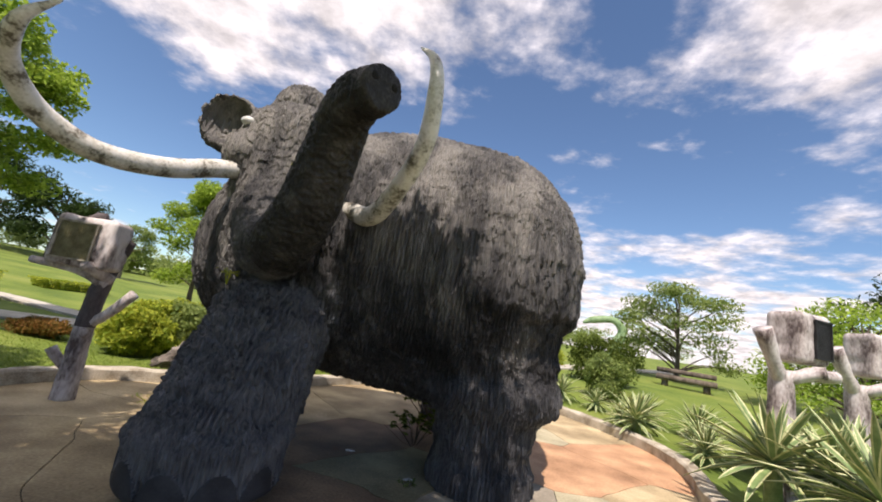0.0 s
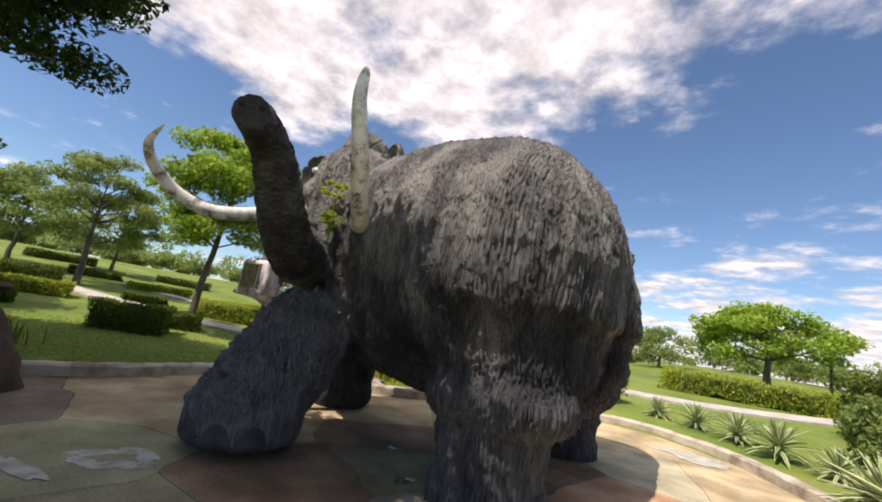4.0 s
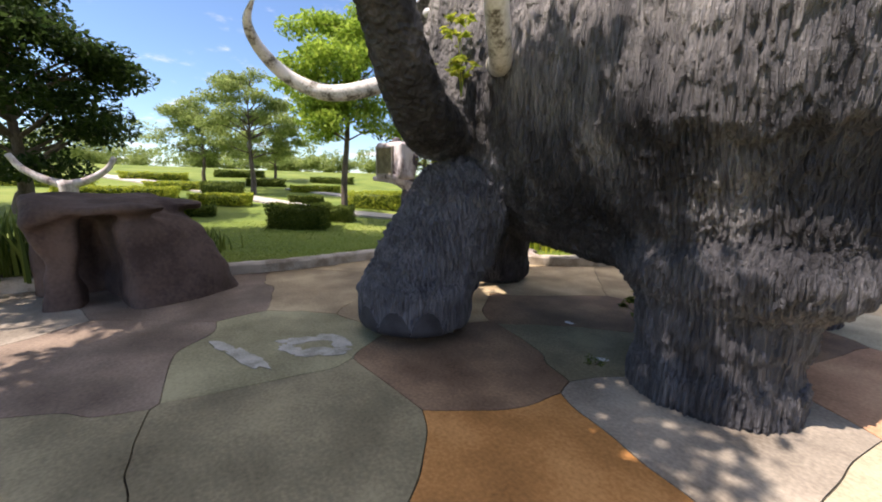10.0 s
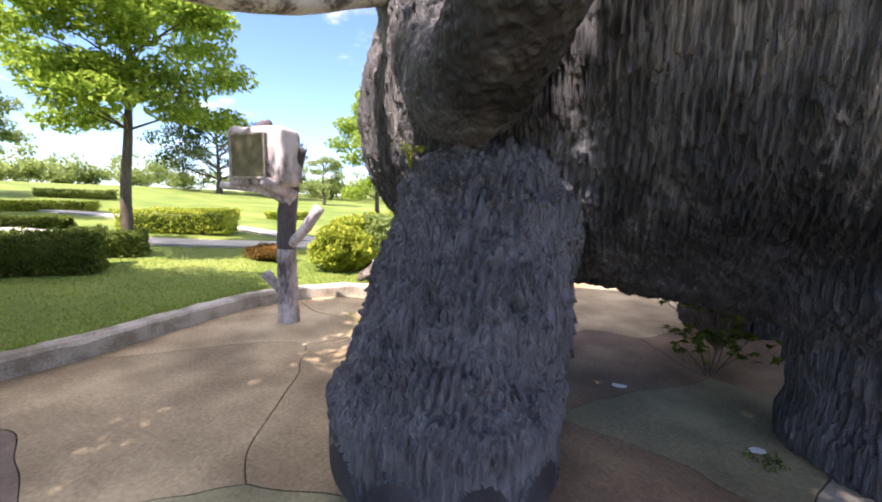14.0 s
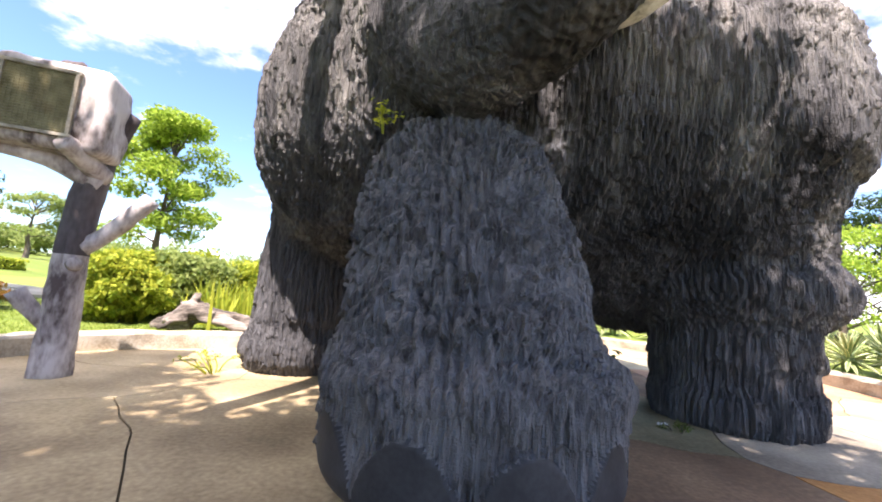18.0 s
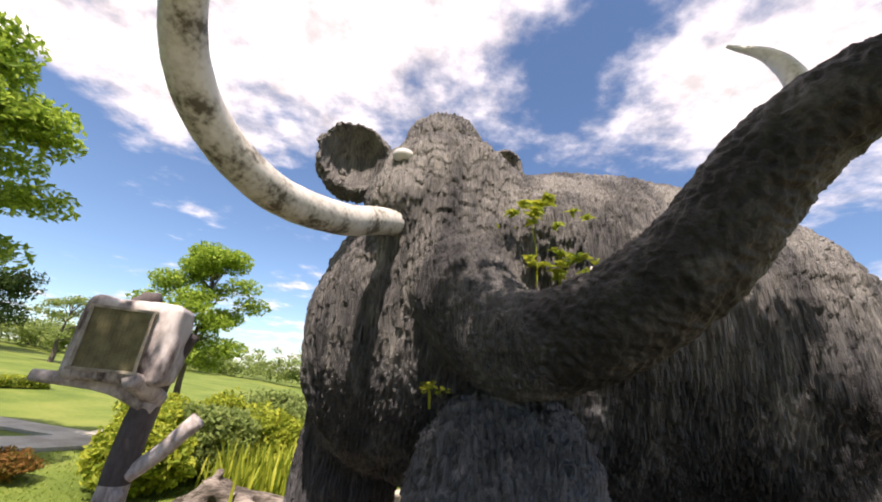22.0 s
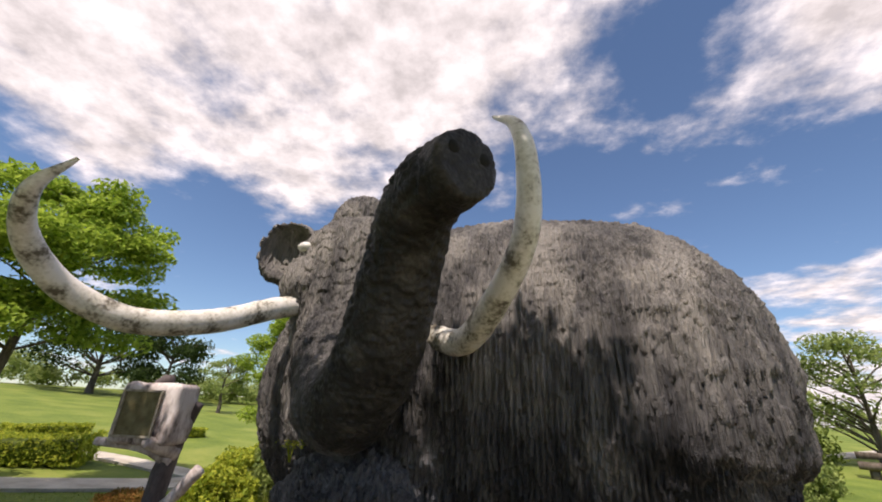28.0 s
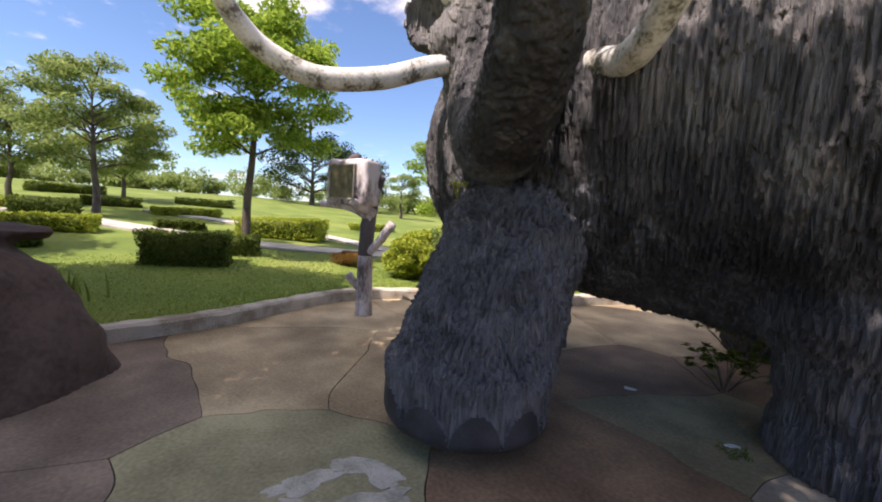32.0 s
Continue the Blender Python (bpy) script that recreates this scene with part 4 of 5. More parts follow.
SPEAKER_A = dict(dark=True, trunk=[(0, 0, -0.05), (0, 0, 0.5), (-0.01, 0, 1.0), (0.02, 0, 1.5), (0.09, 0.02, 1.95), (0.20, 0.05, 2.32)], trunk_r=[0.14, 0.125, 0.115, 0.12, 0.1, 0.085],
    limbs=[([(0.03, 0, 1.05), (0.25, -0.02, 1.25), (0.5, -0.05, 1.55)], [0.075, 0.07, 0.075]), ([(0, 0, 0.35), (-0.15, -0.05, 0.5), (-0.28, -0.1, 0.68)], [0.07, 0.06, 0.07]),
           ([(0.1, 0.0, 1.62), (-0.25, -0.12, 1.78), (-0.8, -0.2, 1.82)], [0.10, 0.08, 0.05]), ([(0.1, 0, 1.7), (0.02, -0.3, 1.82), (-0.02, -0.42, 1.86)], [0.09, 0.08, 0.07])],
    box=(-0.18, -0.15, 2.17), size=(0.78, 0.45, 0.72), grille=(0.46, 0.52), offset=-0.06)
loudspeaker((-5.0, 5.5, 0), 14, MESH_MAT, "stump-shaped loudspeaker post with gold mesh grille beside the kerb", "stump loudspeakers", SPEAKER_A)
SPEAKER_B = dict(trunk=[(0, 0, -0.1), (0, 0, 0.6), (-0.02, 0, 1.3), (-0.02, 0, 1.95)], trunk_r=[0.19, 0.17, 0.16, 0.15],
    limbs=[([(-0.02, 0, 1.75), (-0.3, -0.05, 2.1), (-0.52, -0.05, 2.5)], [0.11, 0.10, 0.13]), ([(0, 0, 1.8), (0.4, -0.15, 1.93), (0.75, -0.3, 1.95)], [0.10, 0.1, 0.09]), ([(0, 0, 1.8), (0.2, -0.3, 1.95), (0.25, -0.42, 1.98)], [0.1, 0.1, 0.09])],
    box=(0.36, -0.02, 2.47), size=(0.68, 0.5, 0.76), grille=(0.38, 0.56), offset=0.10)
loudspeaker((5.25, 6.15, 0.02), 22, MESH_BLACK, "stump-shaped loudspeaker post with black grille among the agaves", "stump loudspeakers", SPEAKER_B)
loudspeaker((7.4, 7.2, 0.0), 10, MESH_BLACK, "stump-shaped loudspeaker post with black grille among the agaves", "stump loudspeakers", SPEAKER_B)


# ---- the cave-like cast rock ----
def block(P, planes, r):
    """A rounded block: the space behind all planes (point, normal)."""
    d = np.full(len(P), -9.0)
    for p, n in planes:
        n = np.array(n, float) / np.linalg.norm(n)
        e = (P - np.array(p)) @ n
        m = np.clip(0.5 + 0.5 * (e - d) / r, 0, 1)
        d = d * (1 - m) + e * m + r * m * (1 - m)
    return d


def cave_form(P):
    # a leaning boulder beside the doorway, a roof slab, a far pier and the back wall
    d = block(P, [((-4.3, 1.0, 0), (0.9, 0.38, 0.32)), ((-4.4, 0.95, 0), (0.25, -0.95, 0.0)), ((-4.85, 2.4, 0), (-0.2, 0.9, 0.42)), ((-4.8, 2.3, 0), (0.45, 0.85, 0.25)), ((-5.0, 1.3, 1.2), (0.1, 0.12, 0.98)), ((-6.6, 1.5, 0), (-1, 0, 0.2))], 0.22)
    roof = block(P, [((-4.45, 1.0, 1.2), (0.94, -0.3, 0.1)), ((-5, 0, 1.43), (0.04, 0.06, 1)), ((-5, 0, 1.16), (0.06, 0.1, -1)), ((-6.9, 0, 0), (-1, 0, 0)), ((-5.5, -0.15, 0), (0.2, -1, 0)), ((-5.2, 1.9, 0), (0, 1, 0))], 0.12)
    d = blend(d, roof, 0.12)
    d = blend(d, block(P, [((-4.85, 0, 0), (1, -0.15, 0.1)), ((0, 0.42, 0), (0, 1, 0)), ((0, 0.0, 0), (0, -1, 0)), ((0, 0, 1.25), (0, 0, 1)), ((-5.3, 0, 0), (-1, 0, 0))], 0.12), 0.12)
    d = blend(d, sd_limb(P, (-6.1, 0.1, 0.0), (-6.1, 0.1, 1.15), 0.4, 0.35), 0.15)
    d = blend(d, block(P, [((-6.0, 0, 0), (1, 0, 0)), ((-6.9, 0, 0), (-1, 0, 0)), ((0, 0, 1.3), (0, 0, 1)), ((0, -0.15, 0), (0, -1, 0)), ((0, 1.5, 0), (0, 1, 0))], 0.1), 0.1)
    d = d + (lattice(P * 1.9, 51) - 0.5) * 0.16 + (lattice(P * 5.0, 52) - 0.5) * 0.05
    return np.maximum(d, -0.05 - P[:, 2])


def build_cave():
    V, Q = skin(cave_form, (-7.6, -2.4, -0.2), (-3.8, 3, 2.0), 0.07)
    V, Q = finer(V, Q)
    V = settled(cave_form, V, 2)
    tagged(new("cave_rock", big_mesh("cave_rock", V, Q, [CAVE_MAT])), "brown cast rock shelter with a dark doorway", "rock")


build_cave()


# ---- plants ----
def leaf_cloud(centres, spread, count, size, rng, flat=0.6, long=2.2):
    """Small folded leaves round the given centres: two triangles each."""
    centres = np.asarray(centres, float)
    pick = rng.randint(0, len(centres), count)
    off = rng.randn(count, 3) * 0.5
    off *= np.minimum(1, 1.0 / (np.linalg.norm(off, axis=1)[:, None] + 1e-6))
    P = centres[pick] + off * np.asarray(spread)
    a = rng.uniform(0, 2 * np.pi, count)
    tilt = rng.randn(count) * flat
    d = np.stack([np.cos(a) * np.cos(tilt), np.sin(a) * np.cos(tilt), np.sin(tilt)], 1)
    u = np.cross(d, rng.randn(count, 3) * 0.4 + np.array([0, 0, 1.0]))
    u /= np.linalg.norm(u, axis=1)[:, None] + 1e-9
    s = size * rng.uniform(0.6, 1.3, count)[:, None]
    n = np.cross(u, d)
    V = np.stack([P - d * s * 0.5, P + u * s / long * 0.5 + n * s * 0.08, P + d * s * 0.5, P - u * s / long * 0.5 + n * s * 0.08], 1).reshape(-1, 3)
    Q = np.arange(4 * count).reshape(-1, 4)
    return V, Q


def tree(place, tall, crown_r, crown_low, leaf_mat, label, seed, leaves=5000, leaf=0.16, trunk_r=0.12, lean=(0.0, 0.0), clumps=26, clump_r=0.55, group="park trees", flat_top=1.0, limbs=7):
    rng = np.random.RandomState(seed)
    z0 = at_ground(place[0], place[1]) - 0.05
    t = thing("tree", (place[0], place[1], z0), label, "tree", group)
    top = np.array([lean[0], lean[1], tall * 0.86])
    mid = np.array([lean[0] * 0.4 + rng.randn() * 0.08, lean[1] * 0.4 + rng.randn() * 0.08, crown_low])
    main = spline([(0, 0, -0.1), mid * 0.5 + rng.randn(3) * 0.04, mid, (mid + top) / 2, top], 5)
    pieces = [tube(main, [trunk_r * 1.25, trunk_r, trunk_r * 0.8, trunk_r * 0.4, trunk_r * 0.12], 9, 0.03, seed, lump=0.05)]
    ends = []
    for k in range(clumps):
        th = rng.uniform(0, 2 * np.pi)
        h = rng.uniform(0, 1) ** 0.8
        rr = crown_r * math.sqrt(max(0.05, 1 - (2 * h - 0.75) ** 2 / 1.7)) * rng.uniform(0.45, 1.0)
        z = crown_low + (tall - crown_low) * (0.05 + 0.9 * h * flat_top)
        ends.append(np.array([lean[0] * 0.8 + rr * math.cos(th), lean[1] * 0.8 + rr * math.sin(th), z]))
    for e in ends[:max(limbs, int(clumps * 0.7))]:
        s = np.clip((e[2] - 0.35 * np.hypot(*e[:2]) - crown_low * 0.8) / max(0.1, tall - crown_low), 0.02, 0.9)
        i = int((0.5 + 0.5 * s) * (len(main) - 1))
        b = main[i]
        pieces.append(tube(spline([b, (b + e) / 2 + rng.randn(3) * 0.12 + np.array([0, 0, 0.12]), e], 4), [trunk_r * 0.3, trunk_r * 0.18, trunk_r * 0.05], 5, 0.0, seed + 3, cap=False))
    v, f = joined(pieces)
    part("trunk", mesh_of("trunk", v, f, [BARK], smooth=True), t)
    V, Q = leaf_cloud(ends, (clump_r, clump_r, clump_r * 0.5), leaves, leaf, rng)
    part("crown", big_mesh("crown", V, Q, [leaf_mat], smooth=False), t)
    return t


def bush(place, size, leaf_mat, label, seed, leaves=1800, leaf=0.09, box=False, category="bush", group="", turn=0.0, name="bush"):
    rng = np.random.RandomState(seed)
    z0 = at_ground(place[0], place[1]) if len(place) == 2 else place[2]
    t = thing(name, (place[0], place[1], z0), label, category, group, turn)
    n = leaves * 2
    if box:
        p = rng.uniform(-1, 1, (n, 3))
        k = rng.randint(0, 3, n)
        p[np.arange(n), k] = np.sign(p[np.arange(n), k]) * rng.uniform(0.8, 1.03, n)
        p *= 1 + np.array([0.10, 0.14, 0.26]) * (lattice(p * np.array([2.0 + size[0], 2.5, 1.0]) + 9, seed) - 0.5)[:, None] * 2
    else:
        p = rng.randn(n, 3)
        p /= np.linalg.norm(p, axis=1)[:, None]
        p *= (0.55 + 0.8 * lattice(p * 2.6 + 30, seed))[:, None] * rng.uniform(0.7, 1.08, n)[:, None]
    c = p * np.array(size) / 2 + np.array([0, 0, size[2] / 2])
    c[:, 2] = np.abs(c[:, 2])
    V, Q = leaf_cloud(c, (0.03, 0.03, 0.03), n, leaf * 1.15, rng, 0.8)
    part("foliage", big_mesh("foliage", V, Q, [leaf_mat], smooth=False), t)
    stems = [tube(spline([(x * 0.4, y * 0.4, -0.05), (x * 0.7, y * 0.7, size[2] * 0.3), (x, y, size[2] * 0.6)], 3), [0.02, 0.015, 0.008], 5, cap=False)
             for x, y in rng.uniform(-0.3, 0.3, (7, 2)) * np.array(size[:2])]
    if box:
        V, Q = skin(lambda P: np.max(np.abs(P) - np.array(size) * 0.38, axis=1) + (lattice(P * 6, seed) - 0.5) * 0.12, -np.array(size) * 0.56, np.array(size) * 0.56, 0.08)
        part("inner_mass", big_mesh("inner_mass", V, Q, [LEAF_H]), t, "", Matrix.Translation((0, 0, size[2] * 0.46)))
    v, f = joined(stems)
    part("stems", mesh_of("stems", v, f, [BARK]), t)
    return t


def blade_mesh(length, width, droop, seed):
    """A sword-shaped leaf: green middle, pale margins, cupped and drooping."""
    rng = np.random.RandomState(seed)
    n = 8
    V, Q, ids = [], [], []
    for i in range(n + 1):
        s = i / n
        w = width * (0.55 + 0.9 * s) * (1 - s ** 2.2) + 0.002
        x, z = length * s * (1 - 0.12 * droop * s), length * (-droop * 0.35 * s * s)
        for k, o in enumerate((-1, -0.62, 0, 0.62, 1)):
            V.append((x, o * w / 2, z + 0.18 * w * abs(o) + (0.0 if k != 2 else -0.004)))
    for i in range(n):
        for k in range(4):
            a = i * 5 + k
            Q.append((a, a + 5, a + 6, a + 1)); ids.append(1 if k in (0, 3) else 0)
    return mesh_of("agave_leaf", V, Q, [AGAVE_G, AGAVE_Y], ids, smooth=True)


BLADES = [blade_mesh(0.85, 0.105, d, 40 + k) for k, d in enumerate((0.1, 0.35, 0.65))]


def agave(place, size, seed, lift=0.0, count=58, label="variegated green and cream agave rosette in the planting bed"):
    rng = np.random.RandomState(seed)
    z0 = at_ground(place[0], place[1])
    t = thing("agave", (place[0], place[1], z0), label, "agave", "agaves along the kerb")
    v, f = tube([(0, 0, -0.05), (0, 0, 0.12 + lift), (0, 0, 0.22 + lift)], [0.1, 0.09, 0.05], 9, 0.05, seed)
    part("core", mesh_of("core", v, f, [AGAVE_G], smooth=True), t)
    for k in range(count):
        s = (k + 0.5) / count
        elev = 86 - 96 * s ** 0.8 + rng.randn() * 5
        az = k * 137.5 + rng.randn() * 8
        m = Matrix.Translation((0, 0, lift + 0.08 + 0.12 * (1 - s))) @ Matrix.Rotation(radians(az), 4, "Z") @ Matrix.Rotation(radians(-elev), 4, "Y") @ Matrix.Scale(size * rng.uniform(0.8, 1.1) * (0.75 + 0.35 * min(1, s * 2.5)), 4)
        part("leaf", BLADES[0 if elev > 50 else 1 if elev > 12 else 2], t, "", m)
    return t


AGAVES = [((4.35, 5.2), 1.1, 0.5), ((4.5, 4.1), 1.15, 0.5), ((5.2, 5.3), 1.0, 0.45), ((6.3, 6.2), 1.2, 0.3), ((4.62, 9.25), 0.85, 0.15), ((5.5, 8.3), 0.6, 0.1), ((5.35, 10.4), 0.8, 0.1),
          ((3.75, 12.0), 0.75, 0.1), ((3.1, 12.7), 0.65, 0.05), ((6.2, 9.6), 0.8, 0.1), ((4.5, 11.3), 0.6, 0.05), ((4.9, 7.3), 0.6, 0.1), ((4.6, 10.1), 0.5, 0.0), ((7.4, 8.6), 0.9, 0.1), ((5.9, 7.4), 0.7, 0.1), ((2.3, 13.2), 0.6, 0.05), ((1.4, 13.6), 0.55, 0.0), ((5.4, 3.2), 1.0, 0.3)]
for i, (p, s, up) in enumerate(AGAVES):
    agave(p, s, 200 + i, up)

tree((-11.0, 6.5), 6.8, 2.35, 2.7, LEAF_A, "young tree with bright feathery green crown on the lawn", 1, 26000, 0.16, 0.10, (0.15, 0.3), clumps=54, clump_r=0.58)
tree((-19.2, 5.0), 6.0, 2.5, 1.8, LEAF_C, "leaning pale green tree with several stems", 2, 14000, 0.17, 0.13, (-1.2, 0.2), clumps=42, clump_r=0.6)
tree((-25.0, 3.4), 4.8, 2.2, 1.2, LEAF_C, "small round park tree on the lawn", 3, 9000, 0.2, 0.1, clumps=44, clump_r=0.6)
tree((-28.0, 8.0), 4.6, 2.4, 1.1, LEAF_C, "small round park tree on the lawn", 4, 9000, 0.2, 0.1, clumps=44, clump_r=0.6)
tree((-8.8, 12.8), 5.2, 1.35, 1.5, LEAF_A, "slim tree with tiered bright green crown beyond the kerb", 5, 15000, 0.14, 0.09, (0.2, 0.1), clumps=34, clump_r=0.5)
tree((-37.5, 27.0), 8.0, 5.2, 1.4, LEAF_B, "broad dark green tree on the hill", 6, 8000, 0.36, 0.28, clumps=46, clump_r=1.3)
tree((-33.0, 30.0), 6.0, 3.6, 1.2, LEAF_B, "broad dark green tree on the hill", 16, 5000, 0.36, 0.25, clumps=30, clump_r=1.2)
tree((-24.0, 27.0), 4.0, 1.7, 1.3, LEAF_C, "small round park tree on the lawn", 17, 3000, 0.22, 0.12)
tree((-13.6, -1.9), 5.8, 3.0, 0.9, LEAF_B, "dark round tree behind the rock shelter", 18, 26000, 0.2, 0.2, clumps=90, clump_r=0.8)
tree((-8.6, -3.8), 8.8, 3.35, 4.5, LEAF_B, "large dark shade tree overhanging the rock shelter", 7, 74000, 0.17, 0.3, (1.8, 3.4), clumps=150, clump_r=0.75, limbs=40)
tree((-3.6, -5.2), 7.7, 2.8, 4.9, LEAF_B, "tall shade tree standing behind the plaza edge", 27, 34000, 0.2, 0.26, (2.4, 5.2), clumps=110, clump_r=0.75, limbs=30)
tree((5.0, 33.5), 5.2, 4.2, 1.9, LEAF_A, "spreading flat-topped tree on the far lawn", 8, 12000, 0.32, 0.2, clumps=56, clump_r=1.0)
tree((14.0, 24.2), 6.0, 3.4, 0.6, LEAF_C, "rounded park tree behind the loudspeakers", 9, 8000, 0.25, 0.2, clumps=44, clump_r=0.9)
tree((17.5, 17.0), 5.2, 3.6, 0.5, LEAF_A, "rounded park tree behind the loudspeakers", 10, 9000, 0.22, 0.2, clumps=44, clump_r=0.9)
tree((22.0, 18.5), 7.5, 3.6, 0.9, LEAF_B, "dark tall tree behind the loudspeakers", 11, 7000, 0.25, 0.2, clumps=40, clump_r=1.0)
tree((-2.0, 42.0), 3.6, 2.4, 0.6, LEAF_C, "low rounded far tree", 12, 3000, 0.3, 0.15, clumps=24, clump_r=0.9)
bush((-9.7, 4.6), (1.6, 0.95, 0.66), LEAF_H, "clipped dark green hedge block on the lawn", 21, 7000, 0.06, True, "hedge", "hedges", 62, "hedge")
bush((-10.6, 6.0), (1.2, 0.8, 0.5), LEAF_H, "clipped dark green hedge block on the lawn", 31, 2500, 0.06, True, "hedge", "hedges", 62, "hedge")
bush((-15.3, 3.2), (2.0, 1.0, 0.42), LEAF_Y, "clipped yellow-green hedge on the lawn", 22, 4000, 0.07, True, "hedge", "hedges", 70, "hedge")
bush((-13.6, 9.2), (3.0, 1.2, 0.7), LEAF_Y, "clipped yellow-green hedge on the lawn", 32, 4000, 0.08, True, "hedge", "hedges", 45, "hedge")
bush((-17.5, 0.0), (3.6, 1.2, 0.42), LEAF_Y, "clipped yellow-green hedge on the lawn", 33, 4500, 0.08, True, "hedge", "hedges", 80, "hedge")
bush((-18.5, 3.6), (1.6, 1.2, 0.6), LEAF_H, "clipped dark green hedge block on the lawn", 34, 2500, 0.08, True, "hedge", "hedges", 70, "hedge")
bush((-6.4, 8.3), (1.3, 1.1, 1.0), LEAF_Y, "bright yellow-green shrub behind the kerb", 60, 4500, 0.10, group="shrubs behind the kerb")
bush((-7.0, 9.4), (1.6, 1.2, 1.1), LEAF_Y, "bright yellow-green shrub behind the kerb", 61, 4500, 0.10, group="shrubs behind the kerb")
bush((-6.0, 9.6), (1.5, 1.3, 1.2), LEAF_C, "mid-green leafy shrub behind the kerb", 62, 4500, 0.10, group="shrubs behind the kerb")
bush((-5.2, 10.2), (1.6, 1.3, 1.1), LEAF_Y, "bright yellow-green shrub behind the kerb", 63, 4500, 0.10, group="shrubs behind the kerb")
bush((-6.6, 11.0), (2.2, 1.6, 1.3), LEAF_Y, "bright yellow-green shrub behind the kerb", 64, 4500, 0.10, group="shrubs behind the kerb")
bush((-4.8, 11.4), (2.2, 1.6, 1.3), LEAF_C, "mid-green leafy shrub behind the kerb", 65, 4500, 0.10, group="shrubs behind the kerb")
bush((-3.6, 11.0), (1.8, 1.4, 1.2), LEAF_Y, "bright yellow-green shrub behind the kerb", 66, 4500, 0.10, group="shrubs behind the kerb")
bush((-8.0, 11.6), (2.0, 1.4, 1.0), LEAF_Y, "bright yellow-green shrub behind the kerb", 67, 4500, 0.10, group="shrubs behind the kerb")
bush((-5.8, 13.0), (2.6, 1.6, 1.4), LEAF_C, "mid-green leafy shrub behind the kerb", 68, 4500, 0.10, group="shrubs behind the kerb")
bush((-3.4, 13.0), (2.4, 1.6, 1.3), LEAF_Y, "bright yellow-green shrub behind the kerb", 69, 4500, 0.10, group="shrubs behind the kerb")
bush((-8.3, 8.0), (1.2, 0.8, 0.35), LEAF_R, "low rusty red ground shrub on the lawn", 36, 2500, 0.06)
bush((5.6, 13.4), (1.5, 1.5, 1.4), LEAF_C, "mid-green shrub on the far lawn", 25, 4000, 0.1)
bush((6.9, 17.3), (3.0, 2.2, 2.0), LEAF_H, "dark green shrub on the far lawn", 37, 4500, 0.12)
bush((-0.4, 14.3), (1.5, 1.5, 1.5), LEAF_H, "dark green shrub beyond the kerb", 38, 3500, 0.1)
bush((3.6, 22.6), (6.0, 1.6, 0.9), LEAF_Y, "yellow-green hedge on the far lawn", 26, 5500, 0.1, True, "hedge", "hedges", 4, "hedge")

for k, (x, y, w, d, h, yellow) in enumerate(((-21.0, 2.0, 3.4, 1.0, 0.55, 1), (-23.5, 6.5, 2.6, 1.0, 0.6, 0), (-20.5, 8.5, 3.2, 1.0, 0.5, 1), (-27.0, 1.0, 4.0, 1.2, 0.6, 1), (-26.0, 11.5, 3.6, 1.2, 0.6, 0),
                                             (-18.0, 12.5, 2.8, 1.0, 0.5, 1), (-15.8, 6.6, 1.8, 0.8, 0.45, 0), (-30.0, 6.0, 4.0, 1.2, 0.7, 0), (-22.0, -3.0, 4.4, 1.2, 0.6, 1), (-16.0, 16.0, 3.0, 1.0, 0.5, 1), (-12.6, 2.2, 1.2, 0.8, 0.4, 0))):
    bush((x, y), (w * 0.8, d * 0.9, h * 0.68), LEAF_Y if yellow else LEAF_H, "low clipped yellow-green hedge on the lawn" if yellow else "low clipped dark green hedge on the lawn", 500 + k, 2200, 0.09, True, "hedge", "hedges", 68 + 7 * (k % 4), "hedge")


def far_woods():
    """A hazy line of trees along the skyline."""
    rng = np.random.RandomState(91)
    centres = []
    for k in range(190):
        a = radians(rng.uniform(70, 200))
        r = rng.uniform(48, 66)
        x, y = r * math.cos(a), r * math.sin(a)
        tall = rng.uniform(1.4, 3.6) * (0.6 + 0.8 * rng.uniform() ** 2)
        for _ in range(9):
            centres.append((x + rng.randn() * tall * 0.45, y + rng.randn() * tall * 0.45, at_ground(x, y) + tall * rng.uniform(0.25, 0.95)))
    V, Q = leaf_cloud(centres, (0.8, 0.8, 0.55), 80000, 0.42, rng)
    tagged(new("far_woods", big_mesh("far_woods", V, Q, [LEAF_C], smooth=False)), "hazy line of distant trees along the skyline", "trees", kind="stuff")


far_woods()


# ---- paths, stump, weeds and far things ----
def footpath(points, width, label):
    L = spline(points, 12)
    t = np.gradient(L, axis=0)
    t /= np.linalg.norm(t, axis=1)[:, None]
    o = np.stack([-t[:, 1], t[:, 0]], 1)
    V, Q = [], []
    for k, s in enumerate((-1, -1, 1, 1)):
        e = L + o * s * width / 2
        z = height(e[:, 0], e[:, 1]) + (0.07 if k in (1, 2) else -0.1)
        V.append(np.stack([e[:, 0], e[:, 1], z], 1))
    V = np.stack(V, 1).reshape(-1, 3)
    n = len(L)
    for k in range(3):
        a = np.arange(n - 1) * 4 + k
        Q.append(np.stack([a, a + 1, a + 5, a + 4], 1))
    tagged(new("footpath", big_mesh("footpath", V, np.concatenate(Q), [PATH_MAT], smooth=False)), label, "path", kind="structure")


